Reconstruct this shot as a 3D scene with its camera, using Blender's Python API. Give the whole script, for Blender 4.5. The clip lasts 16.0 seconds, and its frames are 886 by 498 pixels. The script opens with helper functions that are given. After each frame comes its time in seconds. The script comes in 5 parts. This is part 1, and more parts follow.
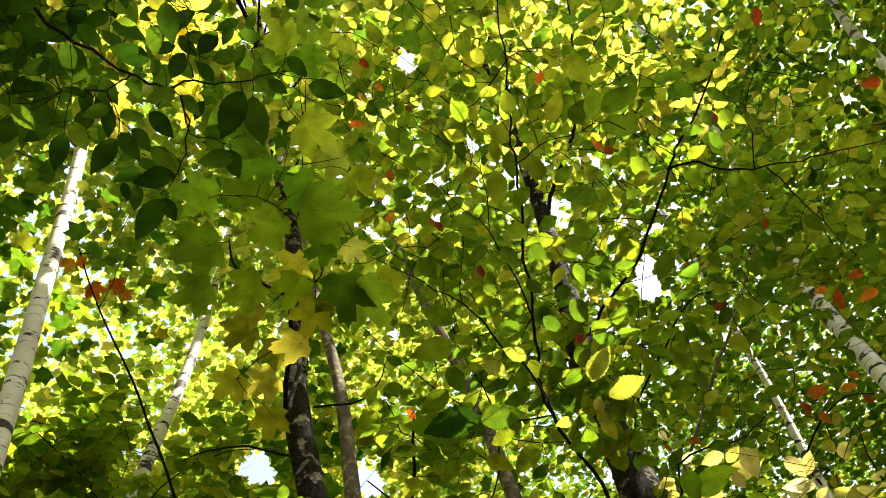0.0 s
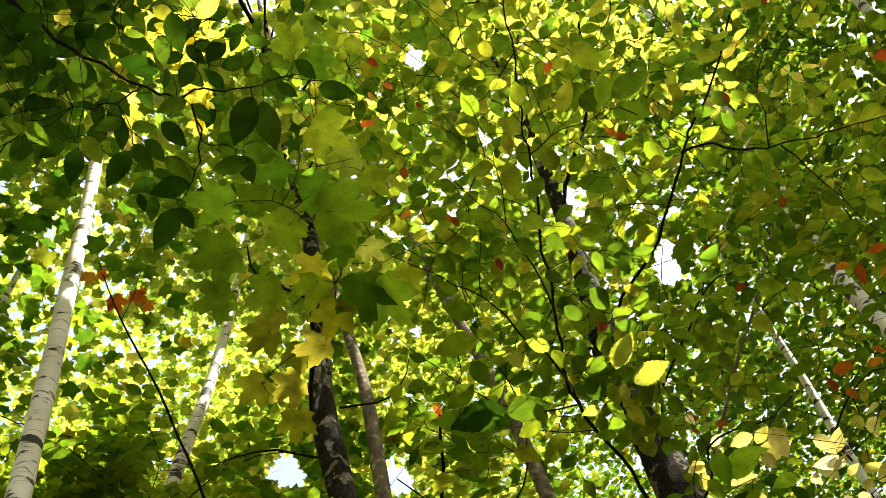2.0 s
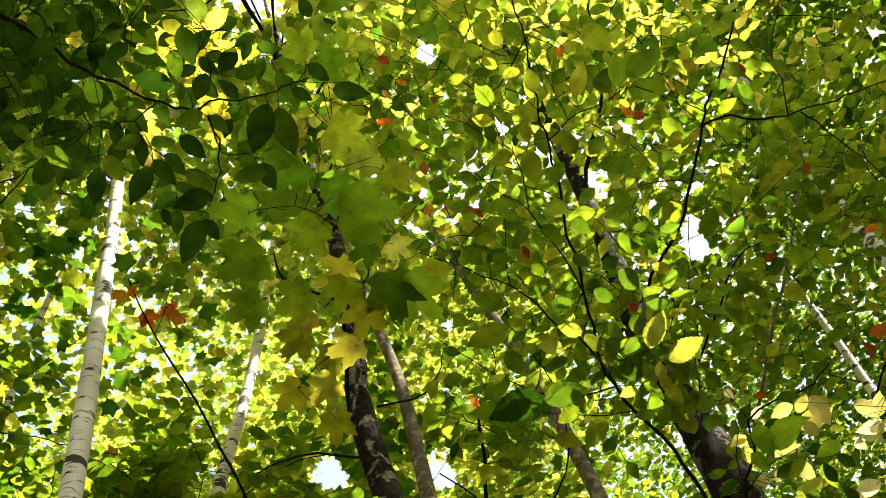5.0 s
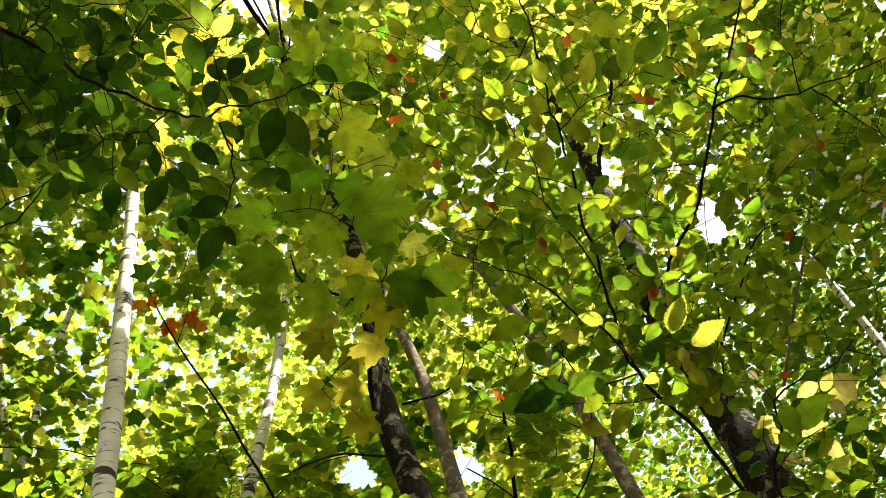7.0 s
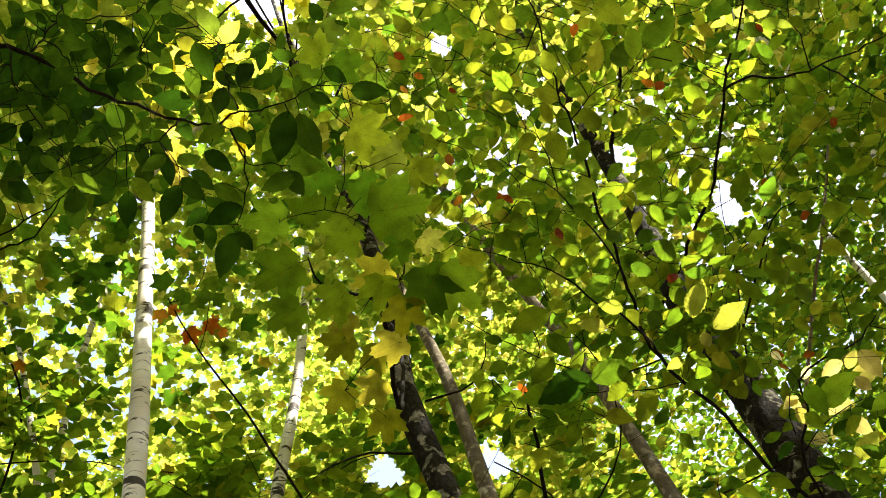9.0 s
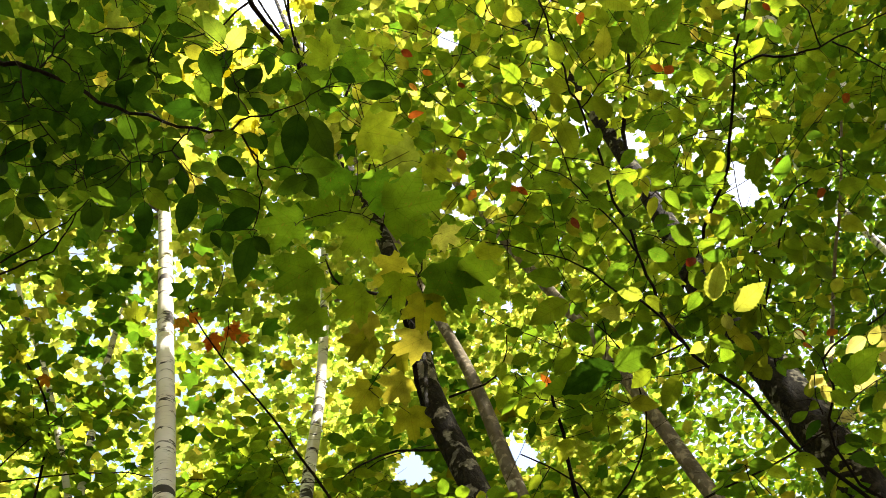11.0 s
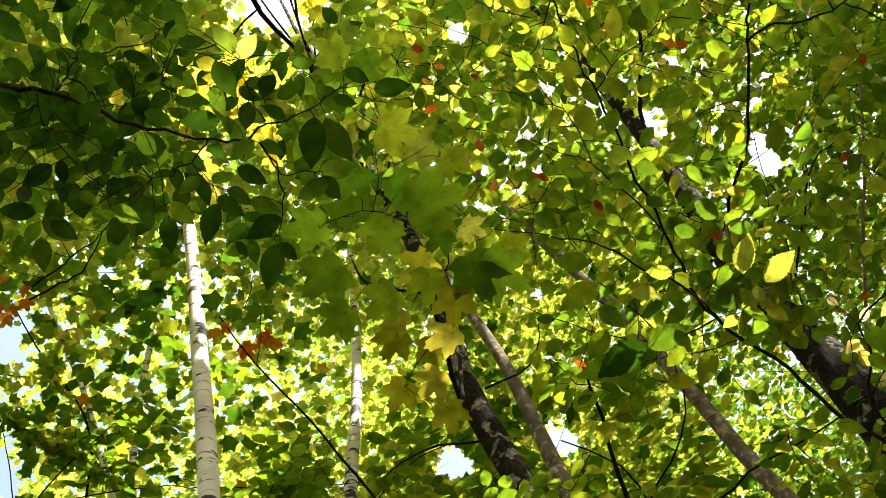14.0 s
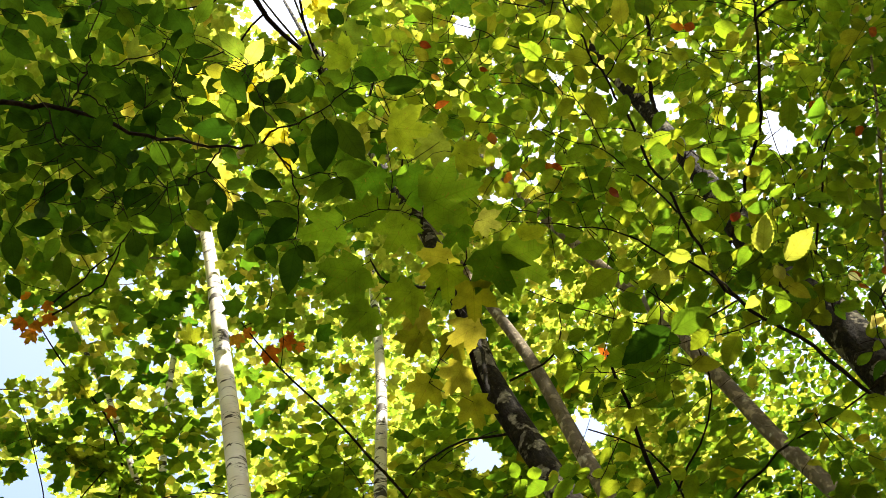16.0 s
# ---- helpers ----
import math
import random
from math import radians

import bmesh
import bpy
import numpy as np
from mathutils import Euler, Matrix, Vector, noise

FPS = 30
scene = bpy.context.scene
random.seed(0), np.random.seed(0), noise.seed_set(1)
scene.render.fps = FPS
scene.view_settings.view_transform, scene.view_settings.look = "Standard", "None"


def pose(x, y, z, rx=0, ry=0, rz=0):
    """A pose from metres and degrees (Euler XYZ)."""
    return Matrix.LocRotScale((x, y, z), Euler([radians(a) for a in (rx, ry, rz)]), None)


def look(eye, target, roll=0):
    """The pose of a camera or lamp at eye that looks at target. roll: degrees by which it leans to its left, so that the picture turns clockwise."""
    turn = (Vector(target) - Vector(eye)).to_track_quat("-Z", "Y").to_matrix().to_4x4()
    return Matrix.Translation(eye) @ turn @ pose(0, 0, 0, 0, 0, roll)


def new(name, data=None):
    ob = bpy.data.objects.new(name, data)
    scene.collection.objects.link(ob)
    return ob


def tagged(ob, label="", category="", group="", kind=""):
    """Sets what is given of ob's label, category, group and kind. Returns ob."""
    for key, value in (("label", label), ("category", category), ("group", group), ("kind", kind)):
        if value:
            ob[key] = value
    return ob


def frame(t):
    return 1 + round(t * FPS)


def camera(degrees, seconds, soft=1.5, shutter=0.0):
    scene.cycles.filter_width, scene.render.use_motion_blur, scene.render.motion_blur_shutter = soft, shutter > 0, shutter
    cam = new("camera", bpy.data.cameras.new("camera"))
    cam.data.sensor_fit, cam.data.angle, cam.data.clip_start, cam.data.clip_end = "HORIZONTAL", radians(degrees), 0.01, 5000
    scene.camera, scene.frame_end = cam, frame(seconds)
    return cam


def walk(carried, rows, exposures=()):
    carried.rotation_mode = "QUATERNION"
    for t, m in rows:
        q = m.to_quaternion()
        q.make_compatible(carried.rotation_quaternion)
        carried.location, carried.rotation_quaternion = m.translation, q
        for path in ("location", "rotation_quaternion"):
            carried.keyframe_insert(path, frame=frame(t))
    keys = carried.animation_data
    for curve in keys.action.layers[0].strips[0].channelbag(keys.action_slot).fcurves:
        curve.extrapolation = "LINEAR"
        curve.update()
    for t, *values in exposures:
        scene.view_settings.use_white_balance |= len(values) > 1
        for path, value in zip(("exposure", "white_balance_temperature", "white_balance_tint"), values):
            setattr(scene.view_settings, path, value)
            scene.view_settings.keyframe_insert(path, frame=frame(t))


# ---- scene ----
# The camera stands on a tripod on the forest floor and turns slowly on its head, looking up into the crowns.
EYE = 1.5
cam = camera(42.77, 16.0, soft=0.85)
ROWS = [
    (0.0, 150.066, 9.525, 9.135),
    (1.0, 150.200, 9.864, 10.653),
    (2.0, 150.341, 10.195, 12.150),
    (3.0, 150.489, 10.517, 13.628),
    (4.0, 150.644, 10.831, 15.091),
    (5.0, 150.805, 11.139, 16.542),
    (6.0, 150.973, 11.440, 17.985),
    (7.0, 151.147, 11.735, 19.422),
    (8.0, 151.329, 12.026, 20.858),
    (9.0, 151.519, 12.311, 22.295),
    (10.0, 151.716, 12.592, 23.738),
    (11.0, 151.922, 12.870, 25.189),
    (12.0, 152.136, 13.144, 26.653),
    (13.0, 152.360, 13.415, 28.132),
    (14.0, 152.594, 13.683, 29.630),
    (15.0, 152.838, 13.948, 31.151),
    (16.0, 153.094, 14.211, 32.699),
]
walk(cam, [(t, pose(0, 0, EYE, rx, ry, rz)) for t, rx, ry, rz in ROWS], exposures=[(0.0, 1.86), (16.0, 1.86)])

# ---- sky and sun ----
SUN_ELEVATION, SUN_AZIMUTH = 58.0, 100.0          # degrees; azimuth clockwise from the way ahead (+y)
world = bpy.data.worlds.new("forest_sky")
scene.world = world
world.use_nodes = True
sky = world.node_tree.nodes.new("ShaderNodeTexSky")
sky.sky_type, sky.sun_disc = "NISHITA", False
sky.sun_elevation, sky.sun_rotation = radians(SUN_ELEVATION), radians(SUN_AZIMUTH)
sky.air_density, sky.dust_density = 1.0, 6.0
world.node_tree.links.new(sky.outputs[0], world.node_tree.nodes["Background"].inputs[0])
world.node_tree.nodes["Background"].inputs[1].default_value = 0.15
sun = new("sun", bpy.data.lights.new("sun", "SUN"))
sun.data.energy, sun.data.angle, sun.data.color = 5.0, radians(0.53), (1.0, 0.92, 0.76)
a, e = radians(SUN_AZIMUTH), radians(SUN_ELEVATION)
TO_SUN = Vector((math.sin(a) * math.cos(e), math.cos(a) * math.cos(e), math.sin(e)))
sun.matrix_basis = look(TO_SUN * 40, (0, 0, 0))

# ---- materials ----


def graph(name):
    """A new node material; gives it, a function that adds a node, and one that links two sockets."""
    mat = bpy.data.materials.new(name)
    mat.use_nodes = True
    tree = mat.node_tree
    tree.nodes.clear()

    def add(kind, **values):
        node = tree.nodes.new("ShaderNode" + kind)
        for key, value in values.items():
            if key in node.inputs:
                node.inputs[key].default_value = value
            else:
                setattr(node, key, value)
        return node

    def link(a, b):
        tree.links.new(a, b)
    return mat, add, link


def ramp_node(add, stops):
    node = add("ValToRGB")
    els = node.color_ramp.elements
    while len(els) < len(stops):
        els.new(0.5)
    for el, (at, colour) in zip(els, stops):
        el.position, el.color = at, (*colour, 1)
    return node


def leaf_material(name, stops, single, through_share=0.68, blotch=(0.30, 0.16, 0.02), spots=0.0):
    """A thin leaf: a waxy upper and under side that reflects some light and lets much of it through, with paler veins."""
    mat, add, link = graph(name)
    rnd = add("ObjectInfo").outputs["Random"] if single else add("NewGeometry").outputs["Random Per Island"]
    tone = ramp_node(add, stops)
    link(rnd, tone.inputs[0])
    uv = add("UVMap")
    sep = add("SeparateXYZ")
    link(uv.outputs[0], sep.inputs[0])
    # distance from the midrib, and the side veins that run forward from it
    off = add("Math", operation="SUBTRACT")
    link(sep.outputs[1], off.inputs[0])
    off.inputs[1].default_value = 0.5
    side = add("Math", operation="ABSOLUTE")
    link(off.outputs[0], side.inputs[0])
    slope = add("Math", operation="MULTIPLY_ADD")
    link(side.outputs[0], slope.inputs[0])
    slope.inputs[1].default_value = -0.42
    link(sep.outputs[0], slope.inputs[2])
    freq = add("Math", operation="MULTIPLY")
    link(slope.outputs[0], freq.inputs[0])
    freq.inputs[1].default_value = 9.0
    part_of = add("Math", operation="FRACT")
    link(freq.outputs[0], part_of.inputs[0])
    vein = add("Math", operation="LESS_THAN")
    link(part_of.outputs[0], vein.inputs[0])
    vein.inputs[1].default_value = 0.13
    rib = add("Math", operation="LESS_THAN")
    link(side.outputs[0], rib.inputs[0])
    rib.inputs[1].default_value = 0.022
    both = add("Math", operation="MAXIMUM")
    link(vein.outputs[0], both.inputs[0])
    link(rib.outputs[0], both.inputs[1])
    coord = add("TexCoord")
    mott = add("TexNoise", Scale=34.0, Detail=3.0)
    link(coord.outputs["Object"], mott.inputs["Vector"])
    mottle = add("MapRange")
    link(mott.outputs[0], mottle.inputs[0])
    mottle.inputs[3].default_value, mottle.inputs[4].default_value = 0.82, 1.16
    # a broad change of tone over the blade, different on each leaf
    shift = add("CombineXYZ")
    spread = add("Math", operation="MULTIPLY")
    link(rnd, spread.inputs[0])
    spread.inputs[1].default_value = 37.0
    link(spread.outputs[0], shift.inputs[0])
    place = add("VectorMath", operation="ADD")
    link(coord.outputs["Object"], place.inputs[0])
    link(shift.outputs[0], place.inputs[1])
    wide = add("TexNoise", Scale=2.2 if single else 22.0, Detail=2.0)
    link(place.outputs[0], wide.inputs["Vector"])
    blade = add("MapRange")
    link(wide.outputs[0], blade.inputs[0])
    blade.inputs[1].default_value, blade.inputs[2].default_value = 0.3, 0.7
    blade.inputs[3].default_value, blade.inputs[4].default_value = 0.70, 1.28
    uneven = add("Math", operation="MULTIPLY")
    link(mottle.outputs[0], uneven.inputs[0])
    link(blade.outputs[0], uneven.inputs[1])
    shade = add("MixRGB", blend_type="MULTIPLY")
    shade.inputs[0].default_value = 1.0
    link(tone.outputs[0], shade.inputs[1])
    link(uneven.outputs[0], shade.inputs[2])
    veined = add("MixRGB", blend_type="MULTIPLY")
    amount = add("Math", operation="MULTIPLY")
    link(both.outputs[0], amount.inputs[0])
    amount.inputs[1].default_value = 0.42
    link(amount.outputs[0], veined.inputs[0])
    link(shade.outputs[0], veined.inputs[1])
    veined.inputs[2].default_value = (0.62, 0.68, 0.5, 1)
    colour = veined.outputs[0]
    if spots:
        brown = add("TexNoise", Scale=21.0, Detail=4.0)
        link(coord.outputs["Object"], brown.inputs["Vector"])
        cut = ramp_node(add, [(0.64, (0, 0, 0)), (0.70, (spots, spots, spots))])
        link(brown.outputs[0], cut.inputs[0])
        worn = add("MixRGB")
        link(cut.outputs[0], worn.inputs[0])
        link(colour, worn.inputs[1])
        worn.inputs[2].default_value = (*blotch, 1)
        colour = worn.outputs[0]
    face = add("BsdfPrincipled", Roughness=0.5)
    face.inputs["Specular IOR Level"].default_value = 0.08
    dim = add("MixRGB", blend_type="MULTIPLY")
    dim.inputs[0].default_value = 1.0
    link(colour, dim.inputs[1])
    dim.inputs[2].default_value = (0.30, 0.36, 0.25, 1)
    link(dim.outputs[0], face.inputs["Base Color"])
    lit = add("BsdfTranslucent")
    link(colour, lit.inputs[0])
    mix = add("MixShader")
    mix.inputs[0].default_value = through_share
    link(face.outputs[0], mix.inputs[1])
    link(lit.outputs[0], mix.inputs[2])
    out = add("OutputMaterial")
    link(mix.outputs[0], out.inputs[0])
    return mat


GREENS = [(0.0, (0.096, 0.200, 0.010)), (0.5, (0.212, 0.320, 0.013)), (0.85, (0.345, 0.405, 0.018)), (1.0, (0.50, 0.46, 0.03))]
# darker copy of the beech greens, with canopy shade put into the colour
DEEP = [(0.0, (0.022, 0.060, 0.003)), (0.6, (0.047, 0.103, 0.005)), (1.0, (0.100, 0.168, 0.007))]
# yellow-greens lightened to stand in for sun shining through the leaves
LIMES = [(0.0, (0.18, 0.280, 0.02)), (0.5, (0.44, 0.455, 0.042)), (0.85, (0.60, 0.56, 0.08)), (1.0, (0.72, 0.54, 0.07))]
YELLOWS = [(0.0, (0.44, 0.40, 0.06)), (0.5, (0.62, 0.53, 0.14)), (1.0, (0.78, 0.68, 0.30))]
REDS = [(0.0, (0.34, 0.045, 0.012)), (0.4, (0.66, 0.14, 0.015)), (0.75, (0.82, 0.27, 0.02)), (1.0, (0.84, 0.46, 0.06))]
leaf_mid = leaf_material("beech_leaf", GREENS, True, spots=0.8)
leaf_mid_many = leaf_material("beech_leaves", GREENS, False, spots=0.6)
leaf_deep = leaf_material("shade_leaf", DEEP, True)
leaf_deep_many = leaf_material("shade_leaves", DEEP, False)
# high crowns: sunlit glow put into paler, more see-through leaf colours
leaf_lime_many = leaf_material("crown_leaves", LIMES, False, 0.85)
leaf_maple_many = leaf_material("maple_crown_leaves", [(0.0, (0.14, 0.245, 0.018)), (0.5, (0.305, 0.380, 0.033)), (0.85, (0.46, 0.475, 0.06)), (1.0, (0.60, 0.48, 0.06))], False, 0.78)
# darker copy of the maple leaves, the lower storey's shade in its colour
leaf_shade_maple = leaf_material("shaded_maple_leaves", [(0.0, (0.048, 0.140, 0.006)), (0.5, (0.105, 0.215, 0.010)), (0.9, (0.19, 0.275, 0.014)), (1.0, (0.50, 0.36, 0.02))], False, spots=0.5)
leaf_maple = leaf_material("maple_leaf", [(0.0, (0.085, 0.190, 0.007)), (0.6, (0.215, 0.330, 0.012)), (1.0, (0.39, 0.44, 0.018))], True, spots=0.5)
leaf_bough = leaf_material("bough_leaf", [(0.0, (0.090, 0.190, 0.008)), (0.5, (0.210, 0.312, 0.012)), (0.85, (0.34, 0.392, 0.018)), (1.0, (0.48, 0.42, 0.03))], True, spots=0.6)
# darker crown leaves for three birches, with shade put into the colour
leaf_dusk_many = leaf_material("dim_birch_leaves", [(0.0, (0.055, 0.125, 0.007)), (0.6, (0.122, 0.205, 0.010)), (0.9, (0.25, 0.29, 0.014)), (1.0, (0.46, 0.36, 0.02))], False)
leaf_lime = leaf_material("lime_leaf", LIMES, True, spots=0.5)
leaf_gold = leaf_material("golden_leaf", [(0.0, (0.36, 0.38, 0.02)), (0.5, (0.54, 0.48, 0.035)), (1.0, (0.68, 0.58, 0.09))], True, spots=0.5)
leaf_yellow = leaf_material("yellow_leaf", YELLOWS, True, spots=0.5)
leaf_yellow_many = leaf_material("yellow_leaves", YELLOWS, False)
leaf_olive = leaf_material("turning_leaf", [(0.0, (0.19, 0.26, 0.008)), (0.5, (0.34, 0.33, 0.012)), (1.0, (0.52, 0.44, 0.04))], True, spots=0.5)
leaf_glade = leaf_material("bright_beech_leaf", [(0.0, (0.20, 0.31, 0.012)), (0.6, (0.34, 0.42, 0.018)), (1.0, (0.46, 0.47, 0.03))], True, spots=0.3)
leaf_flame = leaf_material("flame_leaf", [(0.0, (0.74, 0.16, 0.02)), (0.5, (0.86, 0.26, 0.025)), (1.0, (0.88, 0.44, 0.05))], True)
leaf_red = leaf_material("red_leaf", REDS, True, spots=0.9, blotch=(0.10, 0.025, 0.01))


def bark_material(name, low, high, patch, patch_at=0.56, grain=(9, 9, 2.2), rough=0.85, blot=7.0):
    """Ridged bark with lichen patches."""
    mat, add, link = graph(name)
    coord = add("TexCoord")
    place = add("Mapping", Scale=grain)
    link(coord.outputs["Object"], place.inputs[0])
    ridge = add("TexNoise", Scale=4.0, Detail=7.0, Roughness=0.65)
    link(place.outputs[0], ridge.inputs["Vector"])
    tone = ramp_node(add, [(0.32, low), (0.68, high)])
    link(ridge.outputs[0], tone.inputs[0])
    spot = add("TexNoise", Scale=blot, Detail=5.0)
    link(coord.outputs["Object"], spot.inputs["Vector"])
    cut = ramp_node(add, [(patch_at, (0, 0, 0)), (patch_at + 0.045, (1, 1, 1))])
    link(spot.outputs[0], cut.inputs[0])
    mix = add("MixRGB")
    link(cut.outputs[0], mix.inputs[0])
    link(tone.outputs[0], mix.inputs[1])
    mix.inputs[2].default_value = (*patch, 1)
    fleck = add("TexNoise", Scale=4.0 * blot, Detail=4.0)
    link(coord.outputs["Object"], fleck.inputs["Vector"])
    dark = ramp_node(add, [(0.52, (0.35, 0.35, 0.35)), (0.6, (1, 1, 1))])
    link(fleck.outputs[0], dark.inputs[0])
    flecked = add("MixRGB", blend_type="MULTIPLY")
    flecked.inputs[0].default_value = 0.8
    link(mix.outputs[0], flecked.inputs[1])
    link(dark.outputs[0], flecked.inputs[2])
    mix = flecked
    bump = add("Bump", Strength=0.7, Distance=0.02)
    link(ridge.outputs[0], bump.inputs["Height"])
    face = add("BsdfPrincipled", Roughness=rough)
    face.inputs["Specular IOR Level"].default_value = 0.08
    link(mix.outputs[0], face.inputs["Base Color"])
    link(bump.outputs[0], face.inputs["Normal"])
    out = add("OutputMaterial")
    link(face.outputs[0], out.inputs[0])
    return mat


def birch_material():
    """Chalky white birch bark with fine dark breathing pores lying across it and a few black scars."""
    mat, add, link = graph("birch_bark")
    coord = add("TexCoord")
    flat = add("Mapping", Scale=(5, 5, 60))
    link(coord.outputs["Object"], flat.inputs[0])
    pore = add("TexNoise", Scale=2.0, Detail=4.0, Roughness=0.6)
    link(flat.outputs[0], pore.inputs["Vector"])
    pores = ramp_node(add, [(0.57, (0, 0, 0)), (0.66, (1, 1, 1))])
    link(pore.outputs[0], pores.inputs[0])
    wide = add("Mapping", Scale=(4, 4, 13))
    link(coord.outputs["Object"], wide.inputs[0])
    scar = add("TexNoise", Scale=1.3, Detail=6.0, Roughness=0.62)
    link(wide.outputs[0], scar.inputs["Vector"])
    scars = ramp_node(add, [(0.555, (0, 0, 0)), (0.575, (1, 1, 1))])
    link(scar.outputs[0], scars.inputs[0])
    # thin dark rings that run part of the way round
    hoop = add("Mapping", Scale=(2.5, 2.5, 11))
    link(coord.outputs["Object"], hoop.inputs[0])
    ringed = add("TexNoise", Scale=1.0, Detail=2.0, Roughness=0.4)
    link(hoop.outputs[0], ringed.inputs["Vector"])
    rings = ramp_node(add, [(0.485, (0, 0, 0)), (0.497, (1, 1, 1)), (0.506, (1, 1, 1)), (0.516, (0, 0, 0))])
    link(ringed.outputs[0], rings.inputs[0])
    some = add("TexNoise", Scale=9.0, Detail=2.0)
    link(coord.outputs["Object"], some.inputs["Vector"])
    where = ramp_node(add, [(0.47, (0, 0, 0)), (0.55, (0.85, 0.85, 0.85))])
    link(some.outputs[0], where.inputs[0])
    hoops = add("Math", operation="MULTIPLY")
    link(rings.outputs[0], hoops.inputs[0])
    link(where.outputs[0], hoops.inputs[1])
    marks = add("Math", operation="MAXIMUM")
    link(scars.outputs[0], marks.inputs[0])
    link(hoops.outputs[0], marks.inputs[1])
    tint = add("TexNoise", Scale=3.0, Detail=4.0)
    link(coord.outputs["Object"], tint.inputs["Vector"])
    base = ramp_node(add, [(0.3, (0.66, 0.61, 0.51)), (0.6, (0.88, 0.86, 0.80))])
    link(tint.outputs[0], base.inputs[0])
    one = add("MixRGB")
    half = add("Math", operation="MULTIPLY")
    link(pores.outputs[0], half.inputs[0])
    half.inputs[1].default_value = 0.4
    link(half.outputs[0], one.inputs[0])
    link(base.outputs[0], one.inputs[1])
    one.inputs[2].default_value = (0.16, 0.12, 0.085, 1)
    two = add("MixRGB")
    link(marks.outputs[0], two.inputs[0])
    link(one.outputs[0], two.inputs[1])
    two.inputs[2].default_value = (0.035, 0.026, 0.02, 1)
    bump = add("Bump", Strength=0.4, Distance=0.01)
    link(scar.outputs[0], bump.inputs["Height"])
    face = add("BsdfPrincipled", Roughness=0.7)
    link(two.outputs[0], face.inputs["Base Color"])
    link(bump.outputs[0], face.inputs["Normal"])
    out = add("OutputMaterial")
    link(face.outputs[0], out.inputs[0])
    return mat


birch_bark = birch_material()
maple_bark = bark_material("maple_bark", (0.008, 0.0065, 0.004), (0.042, 0.034, 0.020), (0.24, 0.22, 0.15), 0.565, (14, 14, 7), 0.85, 13.0)
grey_bark = bark_material("beech_bark", (0.21, 0.17, 0.11), (0.43, 0.36, 0.25), (0.50, 0.46, 0.36), 0.60, (6, 6, 3))
twig_bark = bark_material("twig_bark", (0.010, 0.007, 0.004), (0.032, 0.023, 0.014), (0.06, 0.05, 0.035), 0.64, (40, 40, 12))
litter = bark_material("leaf_litter", (0.05, 0.03, 0.014), (0.14, 0.08, 0.03), (0.18, 0.11, 0.035), 0.55, (3, 3, 3))

# ---- leaf shapes: (points, faces, uv), one unit long from stalk to tip along +x, upper side +z ----


def ovate(n, width=0.56, tooth=0.0, fold=0.16, droop=0.10):
    """An egg-shaped pointed leaf, folded along its midrib, with n cross rows and a toothed edge."""
    pts, uv, faces, mids, left, right = [], [], [], [], [], []
    for i in range(n + 1):
        s = i / n
        w = 0.5 * width * math.sin(math.pi * min(1.0, s ** 0.82)) ** 0.85 * (1.0 - 0.2 * s) * (1.0 if s < 0.8 else 1.0 - 1.6 * (s - 0.8))
        sag = -droop * s * s
        mids.append(len(pts))
        pts.append((s, 0, sag)), uv.append((s, 0.5))
        if 0 < i < n:
            w *= 1 + (tooth if i % 2 else -tooth)
            wave = 0.02 * math.sin(i * 2.1)
            for row, sign in ((left, 1), (right, -1)):
                row.append(len(pts))
                pts.append((s + tooth * 0.3, sign * w, sag + fold * w + wave * sign)), uv.append((s, 0.5 + sign * 0.5 * w / (0.5 * width)))
    for row, turn in ((left, False), (right, True)):
        loops = [(mids[0], mids[1], row[0])]
        loops += [(mids[i], mids[i + 1], row[i], row[i - 1]) for i in range(1, n - 1)]
        loops += [(mids[n - 1], mids[n], row[n - 2])]
        faces += [tuple(reversed(f)) if turn else f for f in loops]
    return pts, faces, uv


def small_ovate(width=0.62):
    """The same leaf in a few faces, for crowns high up."""
    half = [(0.0, 0.0), (0.22, 0.36), (0.5, 0.5), (0.8, 0.28)]
    pts = [(0, 0, 0)] + [(s, w * width, 0.05 - 0.16 * (s - 0.4) ** 2) for s, w in half[1:]] + [(1, 0, -0.08)]
    pts += [(s, -w * width, 0.05 - 0.16 * (s - 0.4) ** 2) for s, w in reversed(half[1:])]
    return pts, [(0, 7, 6, 1), (1, 6, 5, 2), (2, 5, 4, 3)], [(p[0], 0.5 + p[1]) for p in pts]


LOBES = ((0, 1.0), (6, 0.86), (12, 0.89), (17, 0.70), (25, 0.53), (33, 0.68), (40, 0.73), (49, 0.93), (57, 0.74), (65, 0.73),
         (76, 0.50), (86, 0.48), (100, 0.59), (112, 0.45), (140, 0.33), (165, 0.2))


FEW_LOBES = ((0, 1.0), (24, 0.60), (48, 0.84), (76, 0.50), (104, 0.56), (160, 0.26))


